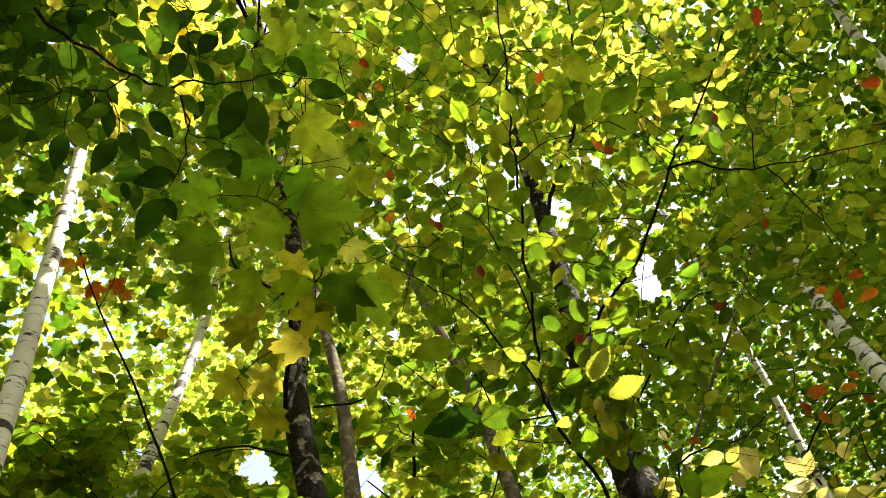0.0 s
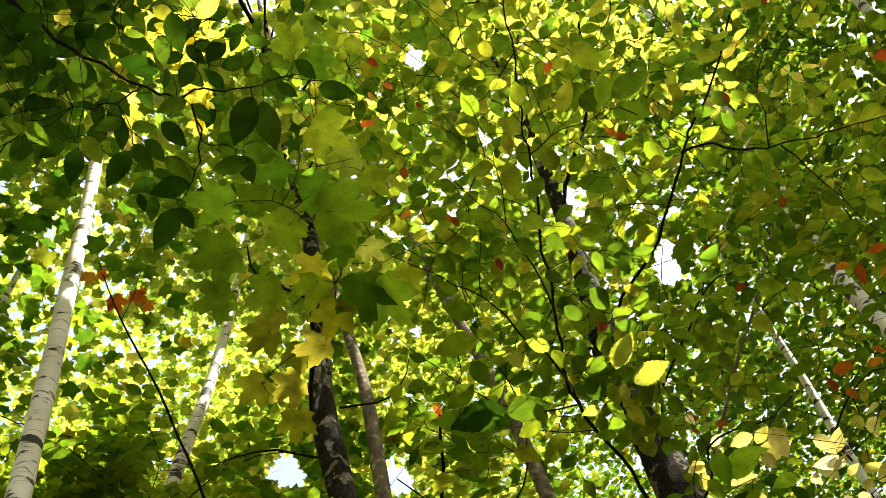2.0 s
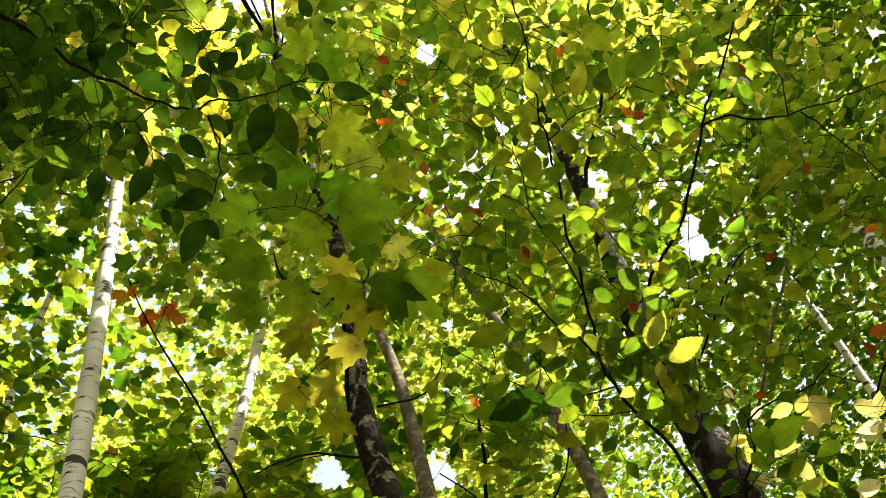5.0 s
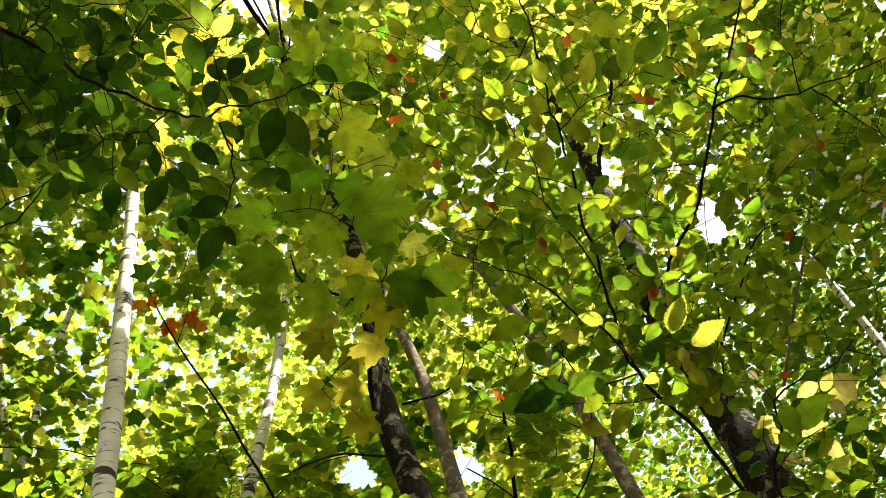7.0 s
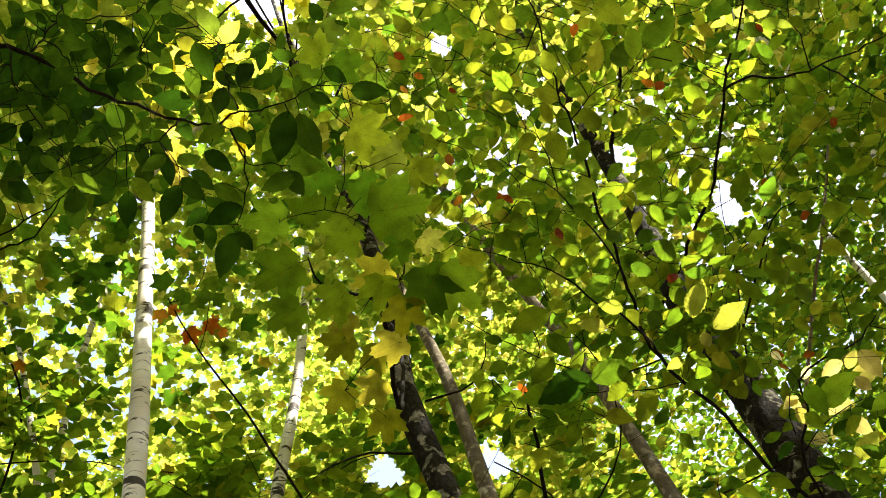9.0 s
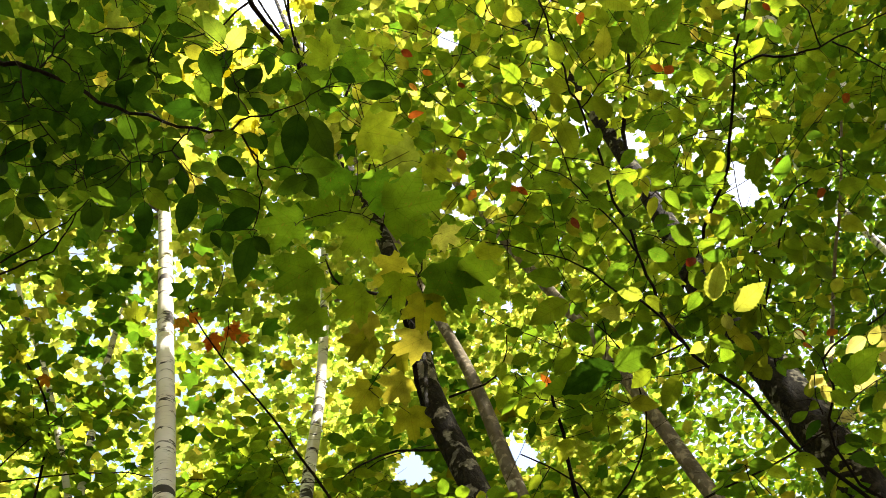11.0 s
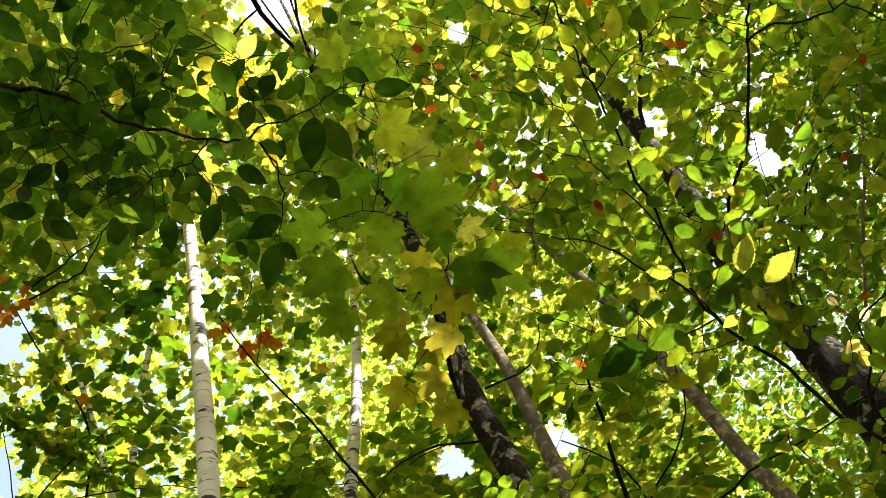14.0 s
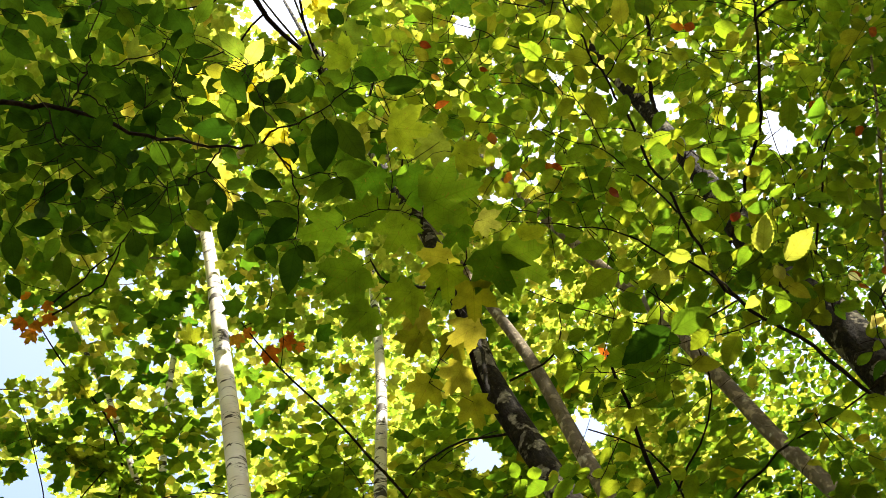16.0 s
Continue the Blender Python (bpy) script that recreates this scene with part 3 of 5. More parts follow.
# dark near leaves, each shaded by a leaf clump added towards the sun
SHADY = [(-0.503, 0.337, 3.615), (-0.469, 0.461, 3.599), (-0.644, 0.358, 3.573), (-0.519, 0.385, 3.603), (-0.392, 0.447, 3.618), (-0.698, 0.586, 3.612), (-0.507, 0.569, 3.564), (-0.457, 0.733, 3.523), (-0.316, 0.677, 3.569), (-0.210, 0.815, 3.532), (-0.331, 0.828, 3.511), (0.381, 2.499, 3.774), (1.635, 1.824, 5.034), (1.464, 1.726, 5.156), (1.704, 2.013, 4.896), (1.511, 1.957, 5.018), (1.781, 1.681, 5.034), (1.558, 1.757, 5.102), (1.350, 1.606, 5.253), (1.819, 1.828, 4.941)]


def under_sun(places, widest=9.0):
    """Which places stand between the sun and what it lights, for openings up to a width."""
    out = np.zeros(len(places), dtype=bool)
    w = np.array(TO_SUN)
    for p, r in SUNLIT:
        if r > widest:
            continue
        rel = places - np.array(p)
        along = rel @ w
        off = np.linalg.norm(rel - along[:, None] * w, axis=1)
        out |= (off < r * (1 + 0.4 * np.sin(places[:, 0] * 8) * np.cos(places[:, 1] * 9))) & (along > 0.5)
    return out


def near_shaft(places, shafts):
    """Which places lie in leaf-free cones, laid out from the camera through each point."""
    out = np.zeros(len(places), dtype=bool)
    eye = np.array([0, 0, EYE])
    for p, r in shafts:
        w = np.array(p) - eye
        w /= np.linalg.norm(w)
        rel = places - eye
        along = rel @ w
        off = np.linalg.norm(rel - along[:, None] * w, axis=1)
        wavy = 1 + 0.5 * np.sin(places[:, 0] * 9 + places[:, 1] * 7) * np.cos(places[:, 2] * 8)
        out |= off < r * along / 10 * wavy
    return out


def build_crowns():
    tops = np.array([t[1][int(len(t[1]) * 0.85)][0] for t in TREES])
    lots = [[] for _ in TREES]
    clumps = []
    for x in np.arange(-10.5, 15.0, 0.75):
        for y in np.arange(-9.0, 14.5, 0.75):
            if y > 12.6 or x < -8.6 or (x > 9 and y > 6):
                continue
            for layer in range(3):
                clumps.append((x + rng.uniform(-0.5, 0.5), y + rng.uniform(-0.5, 0.5), 7.6 + layer * 1.7 + rng.uniform(-0.9, 0.9)))
    # a lower storey of boughs over the middle and the right
    for x in np.arange(-1.0, 7.0, 0.6):
        for y in np.arange(0.2, 8.0, 0.6):
            if rng.random() < (0.32 if x < 1.5 else 0.62):
                clumps.append((x + rng.uniform(-0.3, 0.3), y + rng.uniform(-0.3, 0.3), rng.uniform(5.0, 6.9)))
    # a maple storey over the other side, below the pale high crowns
    for x in np.arange(-6.5, 0.3, 0.55):
        for y in np.arange(2.2, 9.0, 0.55):
            if rng.random() < 0.85 and math.hypot(x, y) > 3.7:
                clumps.append((x + rng.uniform(-0.3, 0.3), y + rng.uniform(-0.3, 0.3), rng.uniform(5.4, 6.9)))
    # maple boughs that hang lower, with few leaves
    sparse = [np.array(q) for q in ((-1.93, 2.29, 6.82), (-1.61, 2.33, 6.79), (-1.36, 2.64, 6.83), (-2.21, 2.15, 6.77), (-1.22, 2.88, 6.74), (-2.06, 2.68, 6.82))]
    # clumps added on the sun's side only to cast shade
    shady = []
    for p in SHADY:
        shady.append(np.array(p) + np.array(TO_SUN) * (8.2 - p[2]) / TO_SUN[2])
    for c in [np.array(q) for q in clumps] + sparse + shady:
        # unseen clumps behind and far to the right, added to block sky and sun
        hid = c[1] < 0.5 or c[0] > 8.5
        k = int(np.argmin(np.hypot(tops[:, 0] - c[0], tops[:, 1] - c[1])))
        lots[k].append((c, hid and not any(c is q for q in shady)))
    for k, (tree, path, bark) in enumerate(TREES):
        limbs = 0
        leafy, lower, broad = [], [], []
        shape = "maple_small" if tree.name.startswith("maple") or tops[k][0] < 0.6 else "small"
        for c, hid in lots[k]:
            n = 160 if -5 < c[0] < 0.3 and -3 < c[1] < 1.2 else 32 if hid else 75 if c[0] < -1.5 and c[1] > 2.5 else 320 if c[0] > 2.7 and 1.5 < c[1] < 7 else 230 if c[0] > 2.7 or (c[0] > 1.9 and c[1] > 5) else 220 if c[0] > 1.5 else 185
            if any(c is q for q in shady):
                n = 165
            low = c[2] < 6.95
            if shape == "maple_small" and not hid:
                n = int(n * 1.9)
            if low:
                n = 27 if c[0] > 2.7 else 12 if c[0] > 0.3 else 82
            if any(c is q for q in sparse):
                n = 22
            p = c + rng.normal(0, 1, (n, 3)) * (np.array([0.3, 0.3, 0.12]) if low else np.array([0.42, 0.42, 0.16]))
            if low and c[0] < 0.3 and c[1] > 1.9:
                broad.append(p)
            elif low:
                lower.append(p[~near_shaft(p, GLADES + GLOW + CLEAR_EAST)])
            else:
                leafy.append(p)
            # some clumps hang on limbs that leave the trunk well below them
            reach = np.linalg.norm(c[:2] - tops[k][:2])
            if reach < 2.0 and limbs < 5 and c[2] - 0.9 * reach > 7.2 and rng.random() < 0.5:
                heights = np.array([q[0][2] for q in path])
                start, thick = path[int(np.argmin(np.abs(heights - (c[2] - 0.9 * reach))))]
                mid = start * 0.55 + c * 0.45 + np.array([0, 0, 0.15]) + rng.normal(0, 0.1, 3)
                r = min(0.4 * thick, 0.02)
                stem_part("limb", [smooth_path([start, mid, c], [r, 0.6 * r, 0.004], 0.3)], bark if bark is not birch_bark else grey_bark, tree, 6)
                limbs += 1
        if lower:
            p = np.concatenate(lower)
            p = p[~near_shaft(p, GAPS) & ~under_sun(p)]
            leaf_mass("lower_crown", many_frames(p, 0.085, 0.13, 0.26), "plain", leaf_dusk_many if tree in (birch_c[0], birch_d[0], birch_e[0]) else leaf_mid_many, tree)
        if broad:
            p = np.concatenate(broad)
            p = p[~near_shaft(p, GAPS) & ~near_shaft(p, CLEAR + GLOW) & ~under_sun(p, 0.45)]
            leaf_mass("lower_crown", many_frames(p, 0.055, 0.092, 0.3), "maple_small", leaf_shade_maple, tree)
        if not leafy:
            continue
        p = np.concatenate(leafy)
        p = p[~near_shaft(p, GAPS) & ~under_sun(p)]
        size = (0.046, 0.076) if shape == "maple_small" else (0.066, 0.104)
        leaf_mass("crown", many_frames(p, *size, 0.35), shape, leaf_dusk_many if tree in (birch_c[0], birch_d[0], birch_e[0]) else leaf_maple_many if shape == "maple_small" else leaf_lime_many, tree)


build_crowns()


def spot(bearing, rise, far):
    """A place by its bearing from the way ahead and its height angle, in degrees, and its distance from the tripod's head."""
    b, r = radians(bearing), radians(rise)
    return np.array([far * math.sin(b) * math.cos(r), far * math.cos(b) * math.cos(r), EYE + far * math.sin(r)])


def line(far_start, far_end, turns):
    """A stem's places, by bearing and height angle, while its distance changes evenly."""
    n = max(1, len(turns) - 1)
    return [spot(b, r, far_start + (far_end - far_start) * i / n) for i, (b, r) in enumerate(turns)]


def leaves(far, rows, shape, material):
    """Leaves by the bearing and height angle of stalk and tip, at about one distance."""
    out = []
    for b0, r0, b1, r1 in rows:
        d = far * (1 + rng.normal(0, 0.025))
        out.append((spot(b0, r0, d), spot(b1, r1, d * (1 + rng.normal(0, 0.008))), shape, material))
    return out


# ---- low and middle foliage: saplings and branches with leaves that can be told apart ----
def build_sapling(name, label, category, stems, sprays, shape, material, size, loose=(), stem_bark=twig_bark, leaf_tilt=0.22, limit=290, twig_r=0.0010, group="understorey saplings", reach=0.22, per=6, host=None):
    """A sapling or low bough. stems: rows of (places, thick radius, thin radius), the first from the ground. sprays: (middle, spread, how many
    leafy twigs). loose: leaves given by stalk and tip as (stalk, tip, shape, material). host: the tree that it grows on, if it is no thing of its own."""
    foot = np.array(stems[0][0][0])
    thing = host or root(name, foot, label, category, group)
    lines = []
    for i, (places, thick, thin) in enumerate(stems):
        n = len(places)
        radii = [0.7 * (thick + (thin - thick) * k / (n - 1)) for k in range(n)]
        line = smooth_path(places, radii, 0.06 if i else 0.09, 0.0025)
        lines += line[(len(line) // 3 if i == 0 else 0):]
        stem_part("stem" if i == 0 and not host else "bough", [line], stem_bark, thing, 8 if i == 0 else 6)
    nodes = np.array([p for p, _ in lines])
    twigs, frames = [], []
    starts = [np.array(middle) + rng.normal(0, 1, 3) * spread * np.array([1, 1, 0.6]) for middle, spread, count in sprays for _ in range(count)]
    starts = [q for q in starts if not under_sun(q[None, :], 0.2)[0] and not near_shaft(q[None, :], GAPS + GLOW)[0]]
    starts.sort(key=lambda q: np.min(np.linalg.norm(nodes - q, axis=1)))
    for start in starts:
        near = nodes[int(np.argmin(np.linalg.norm(nodes - start, axis=1)))]
        head = start - near
        gap = np.linalg.norm(head)
        head = head / (gap + 1e-6) + rng.normal(0, 0.5, 3) * np.array([1, 1, 0.5])
        head[2] *= 0.4
        head /= np.linalg.norm(head)
        length = reach * rng.uniform(0.7, 1.3)
        end = start + head * length + np.array([0, 0, -0.03])
        mid = 0.5 * (near + start) + rng.normal(0, 0.05, 3) * min(1, gap)
        line = smooth_path([near, mid, start, 0.5 * (start + end) + rng.normal(0, 0.012, 3), end], [twig_r * 1.8, twig_r * 1.5, twig_r * 1.2, twig_r, twig_r * 0.5], 0.06)
        twigs.append(line)
        nodes = np.concatenate([nodes, [q for q, _ in line[1:-1:2]]])
        for k in range(per):
            t = (k + 0.6) / per
            side = 1 if k % 2 else -1
            base = start + (end - start) * t
            level = np.cross(head, (0, 0, 1.0))
            level /= np.linalg.norm(level)
            along = head * (0.55 if k < per - 1 else 1.2) + level * side * (0.85 if k < per - 1 else 0.1) + np.array([0, 0, rng.uniform(-0.4, 0.1)])
            frames.append((frame_of(base, along, tilted(leaf_tilt), rng.uniform(*size) * SIZE_FIX.get(shape, 1) * (0.75 + 0.3 * t))))
    if twigs:
        for line in twigs:
            stem_part("twig", [line], stem_bark, thing, 4)
    if frames:
        middles = np.array([fr[:, 3] + 0.5 * fr[:, 0] for fr in frames])
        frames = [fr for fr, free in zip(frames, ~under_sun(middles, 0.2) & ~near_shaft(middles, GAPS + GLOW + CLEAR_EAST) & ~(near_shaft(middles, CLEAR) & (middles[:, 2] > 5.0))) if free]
    rng.shuffle(frames)
    for fr in frames[:limit]:
        leaf_part(fr, shape, material, thing)
    if len(frames) > limit:
        many = {leaf_mid.name: leaf_mid_many, leaf_deep.name: leaf_deep_many, leaf_maple.name: leaf_mid_many, leaf_bough.name: leaf_mid_many, leaf_lime.name: leaf_lime_many, leaf_yellow.name: leaf_yellow_many, leaf_gold.name: leaf_yellow_many}[material.name]
        leaf_mass("leaves", frames[limit:], "plain" if shape in ("beech", "toothed") else "maple", many, thing)
    for stalk, tip, sh, mat in loose:
        stalk, tip = np.array(stalk), np.array(tip)
        # no leaf hangs in a narrow opening that lets the sun down to a bright one
        if under_sun(0.5 * (stalk + tip)[None, :], 0.125)[0]:
            continue
        away = stalk - np.array([0, 0, EYE])
        side = 0.55 * away / np.linalg.norm(away) + np.array([*rng.normal(0, 0.2, 2), 0.5])
        long = np.linalg.norm(tip - stalk)
        leaf_part(frame_of(stalk, tip - stalk, side, long), sh, mat, thing)
        # the stalk that holds it
        near = nodes[int(np.argmin(np.linalg.norm(nodes - stalk, axis=1)))]
        if np.linalg.norm(near - stalk) < 0.45:
            bend = 0.5 * (near + stalk) + rng.normal(0, 0.1, 3) * np.linalg.norm(near - stalk) * np.array([1, 1, 0.5])
            stem_part("leaf_stalk", [smooth_path([near, bend, stalk, stalk + 0.15 * (tip - stalk)], [0.0009, 0.0007, 0.0006, 0.0004], 0.05)], stem_bark, thing, 4)
    return thing


# dark near bough of a beech sapling that hangs in from the side
build_sapling("beech_sapling", "beech sapling with broad deep green leaves in shade", "sapling", [
    ([(-2.0, 0.1, 0.0), (-1.9, 0.15, 1.8)] + line(2.35, 2.1, [(-65.13, 68.08), (-59.64, 69.53), (-55.75, 70.15), (-52.19, 70.47), (-48.40, 70.56), (-44.47, 70.39), (-40.55, 69.88), (-36.75, 69.50), (-32.26, 69.16), (-27.89, 68.63), (-24.23, 68.35), (-22.15, 68.23)]), 0.010, 0.003),
    (line(2.1, 2.08, [(-19.97, 67.90), (-19.32, 67.18), (-18.90, 66.32), (-19.05, 65.20), (-19.66, 64.24), (-20.84, 63.24)]), 0.003, 0.0012),
    (line(2.1, 2.12, [(-21.70, 68.32), (-19.75, 68.59), (-18.54, 68.77), (-15.91, 68.64), (-13.48, 68.82), (-11.08, 68.86), (-7.45, 69.14)]), 0.0034, 0.0014),
    (line(2.1, 2.08, [(-26.84, 68.55), (-27.57, 68.13), (-28.63, 67.76), (-30.70, 67.44), (-32.01, 67.07), (-34.34, 66.88)]), 0.0026, 0.0012),
    (line(2.18, 2.3, [(-47.11, 70.76), (-46.75, 71.22), (-46.01, 71.73), (-45.34, 72.36), (-45.05, 72.97), (-45.33, 74.15)]), 0.0034, 0.0015),
    (line(2.24, 2.3, [(-45.34, 72.36), (-42.09, 72.60), (-38.89, 73.08), (-36.32, 73.33), (-33.67, 73.57), (-31.96, 74.12)]), 0.0026, 0.0012),
    (line(2.2, 2.15, [(-45.73, 71.43), (-43.38, 71.05), (-42.35, 70.74), (-40.52, 70.36), (-38.22, 70.41), (-36.51, 70.80)]), 0.0022, 0.001),
    (line(2.25, 2.15, [(-49.92, 69.72), (-48.92, 69.48), (-48.05, 68.95), (-45.50, 68.03), (-43.69, 67.42), (-41.64, 66.81), (-40.35, 66.25), (-38.98, 65.35)]), 0.0024, 0.0011),
    (line(2.2, 2.15, [(-49.72, 70.40), (-48.23, 69.07), (-46.15, 68.84), (-43.97, 68.83)]), 0.002, 0.001),
    (line(2.3, 2.2, [(-46.44, 60.68), (-43.77, 61.54), (-42.37, 61.98), (-41.23, 62.49), (-40.76, 63.31), (-39.71, 64.24), (-38.80, 64.92)]), 0.0034, 0.0014),
    (line(2.3, 2.2, [(-46.27, 61.26), (-44.15, 62.23), (-42.87, 62.94), (-40.67, 63.73), (-39.74, 64.29), (-36.57, 64.73)]), 0.003, 0.001),
    (line(2.1, 2.1, [(-19.32, 67.18), (-18.72, 66.22), (-15.69, 65.99), (-13.75, 65.70)]), 0.002, 0.0009),
    (line(2.1, 2.15, [(-18.90, 68.84), (-19.37, 69.69), (-19.88, 70.54), (-20.43, 71.37), (-20.14, 72.19)]), 0.0022, 0.001)],
    [((-0.627, 0.576, 3.957), 0.16, 9), ((-0.80, 0.55, 3.95), 0.12, 8), ((-0.698, 0.586, 3.700), 0.14, 9), ((-0.519, 0.385, 3.803), 0.14, 8), ((-0.392, 0.447, 3.818), 0.12, 6), ((-0.95, 0.45, 3.85), 0.15, 9), ((-0.80, 0.30, 3.75), 0.16, 9)] + [
     ((-0.591, 0.634, 3.951), 0.09, 2), ((-0.550, 0.756, 3.926), 0.09, 2), ((-0.444, 0.732, 3.955), 0.09, 2), ((-0.277, 0.862, 3.937), 0.09, 2), ((-0.444, 0.655, 3.977), 0.09, 2), ((-0.246, 0.746, 3.978), 0.09, 2), ((-0.357, 0.696, 3.980), 0.09, 2), ((-0.136, 0.859, 3.950), 0.09, 2), ((-0.649, 0.553, 3.956), 0.09, 2), ((-0.496, 0.579, 3.986), 0.09, 2)],
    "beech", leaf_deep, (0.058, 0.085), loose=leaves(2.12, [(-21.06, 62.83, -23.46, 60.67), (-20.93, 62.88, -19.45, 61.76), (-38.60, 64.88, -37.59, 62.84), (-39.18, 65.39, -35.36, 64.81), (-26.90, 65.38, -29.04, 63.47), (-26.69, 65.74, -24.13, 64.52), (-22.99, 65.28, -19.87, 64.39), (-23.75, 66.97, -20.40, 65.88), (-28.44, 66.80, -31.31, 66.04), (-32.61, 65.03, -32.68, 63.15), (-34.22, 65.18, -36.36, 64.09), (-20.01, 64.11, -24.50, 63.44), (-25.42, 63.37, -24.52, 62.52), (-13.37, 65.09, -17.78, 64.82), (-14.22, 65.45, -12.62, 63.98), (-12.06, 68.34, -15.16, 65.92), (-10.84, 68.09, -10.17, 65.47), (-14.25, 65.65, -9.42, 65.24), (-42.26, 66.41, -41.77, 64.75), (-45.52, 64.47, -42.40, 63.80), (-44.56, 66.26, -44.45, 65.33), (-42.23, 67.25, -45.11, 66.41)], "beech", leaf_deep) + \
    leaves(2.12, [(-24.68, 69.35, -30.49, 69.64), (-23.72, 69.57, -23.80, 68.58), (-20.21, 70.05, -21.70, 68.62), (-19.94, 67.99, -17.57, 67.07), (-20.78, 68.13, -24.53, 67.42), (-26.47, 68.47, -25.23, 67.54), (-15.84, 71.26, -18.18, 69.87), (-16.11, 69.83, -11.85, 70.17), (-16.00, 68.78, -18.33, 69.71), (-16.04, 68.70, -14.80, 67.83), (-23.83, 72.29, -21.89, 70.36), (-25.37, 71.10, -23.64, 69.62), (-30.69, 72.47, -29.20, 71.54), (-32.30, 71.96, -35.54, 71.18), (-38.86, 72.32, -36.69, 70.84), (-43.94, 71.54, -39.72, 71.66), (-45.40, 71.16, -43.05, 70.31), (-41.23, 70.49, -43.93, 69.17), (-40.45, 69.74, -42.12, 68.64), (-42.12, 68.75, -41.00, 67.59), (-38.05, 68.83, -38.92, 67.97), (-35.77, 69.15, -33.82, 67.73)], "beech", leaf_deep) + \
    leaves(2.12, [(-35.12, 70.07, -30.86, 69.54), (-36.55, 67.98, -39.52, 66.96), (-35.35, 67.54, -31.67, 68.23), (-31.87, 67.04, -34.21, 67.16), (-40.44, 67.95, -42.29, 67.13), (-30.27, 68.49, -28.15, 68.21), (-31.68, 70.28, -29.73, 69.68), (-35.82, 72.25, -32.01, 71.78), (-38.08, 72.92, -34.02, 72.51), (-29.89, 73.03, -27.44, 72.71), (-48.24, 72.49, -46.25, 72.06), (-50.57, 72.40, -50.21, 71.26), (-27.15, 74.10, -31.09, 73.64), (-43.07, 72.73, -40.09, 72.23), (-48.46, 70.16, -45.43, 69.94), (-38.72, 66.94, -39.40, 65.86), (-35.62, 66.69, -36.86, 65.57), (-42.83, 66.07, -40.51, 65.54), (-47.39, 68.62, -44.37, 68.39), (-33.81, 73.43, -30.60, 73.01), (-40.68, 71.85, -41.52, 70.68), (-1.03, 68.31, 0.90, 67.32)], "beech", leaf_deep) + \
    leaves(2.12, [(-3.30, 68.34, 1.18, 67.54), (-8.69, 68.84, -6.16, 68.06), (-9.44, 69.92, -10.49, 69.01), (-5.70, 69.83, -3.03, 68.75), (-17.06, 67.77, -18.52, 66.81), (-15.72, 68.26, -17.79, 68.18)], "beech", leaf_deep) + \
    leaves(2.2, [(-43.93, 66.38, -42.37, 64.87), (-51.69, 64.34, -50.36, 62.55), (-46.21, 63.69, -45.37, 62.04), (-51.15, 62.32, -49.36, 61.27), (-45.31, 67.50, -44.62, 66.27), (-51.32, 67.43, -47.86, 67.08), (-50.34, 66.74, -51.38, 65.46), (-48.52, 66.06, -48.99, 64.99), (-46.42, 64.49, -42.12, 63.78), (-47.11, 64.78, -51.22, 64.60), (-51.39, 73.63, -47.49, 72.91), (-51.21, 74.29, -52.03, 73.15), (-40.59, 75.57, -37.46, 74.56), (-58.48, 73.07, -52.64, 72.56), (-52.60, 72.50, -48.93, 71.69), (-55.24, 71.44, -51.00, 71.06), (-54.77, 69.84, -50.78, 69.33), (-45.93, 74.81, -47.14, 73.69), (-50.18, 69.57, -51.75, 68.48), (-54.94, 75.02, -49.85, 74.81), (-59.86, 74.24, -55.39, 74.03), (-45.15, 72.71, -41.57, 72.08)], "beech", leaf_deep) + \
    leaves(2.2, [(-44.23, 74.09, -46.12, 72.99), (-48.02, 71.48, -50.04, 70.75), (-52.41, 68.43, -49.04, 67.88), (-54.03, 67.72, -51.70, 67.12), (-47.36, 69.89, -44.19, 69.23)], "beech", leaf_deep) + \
    leaves(2.2, [(-32.29, 65.68, -29.78, 64.46), (-26.73, 72.45, -23.04, 71.91), (-17.72, 70.74, -15.33, 71.24), (-14.25, 67.46, -16.44, 66.69), (-41.84, 64.30, -44.26, 64.35), (-30.02, 70.82, -27.18, 71.09), (-23.82, 71.42, -26.33, 71.64), (-10.81, 70.32, -8.89, 69.58), (-34.37, 68.19, -34.73, 67.08), (-38.48, 64.89, -40.50, 65.27)], "beech", leaf_mid) + \
    leaves(2.35, [(-20.17, 72.59, -22.92, 73.95), (-19.98, 72.13, -16.05, 73.20)], "broad", leaf_lime),
    per=5, reach=0.15, twig_r=0.0007)

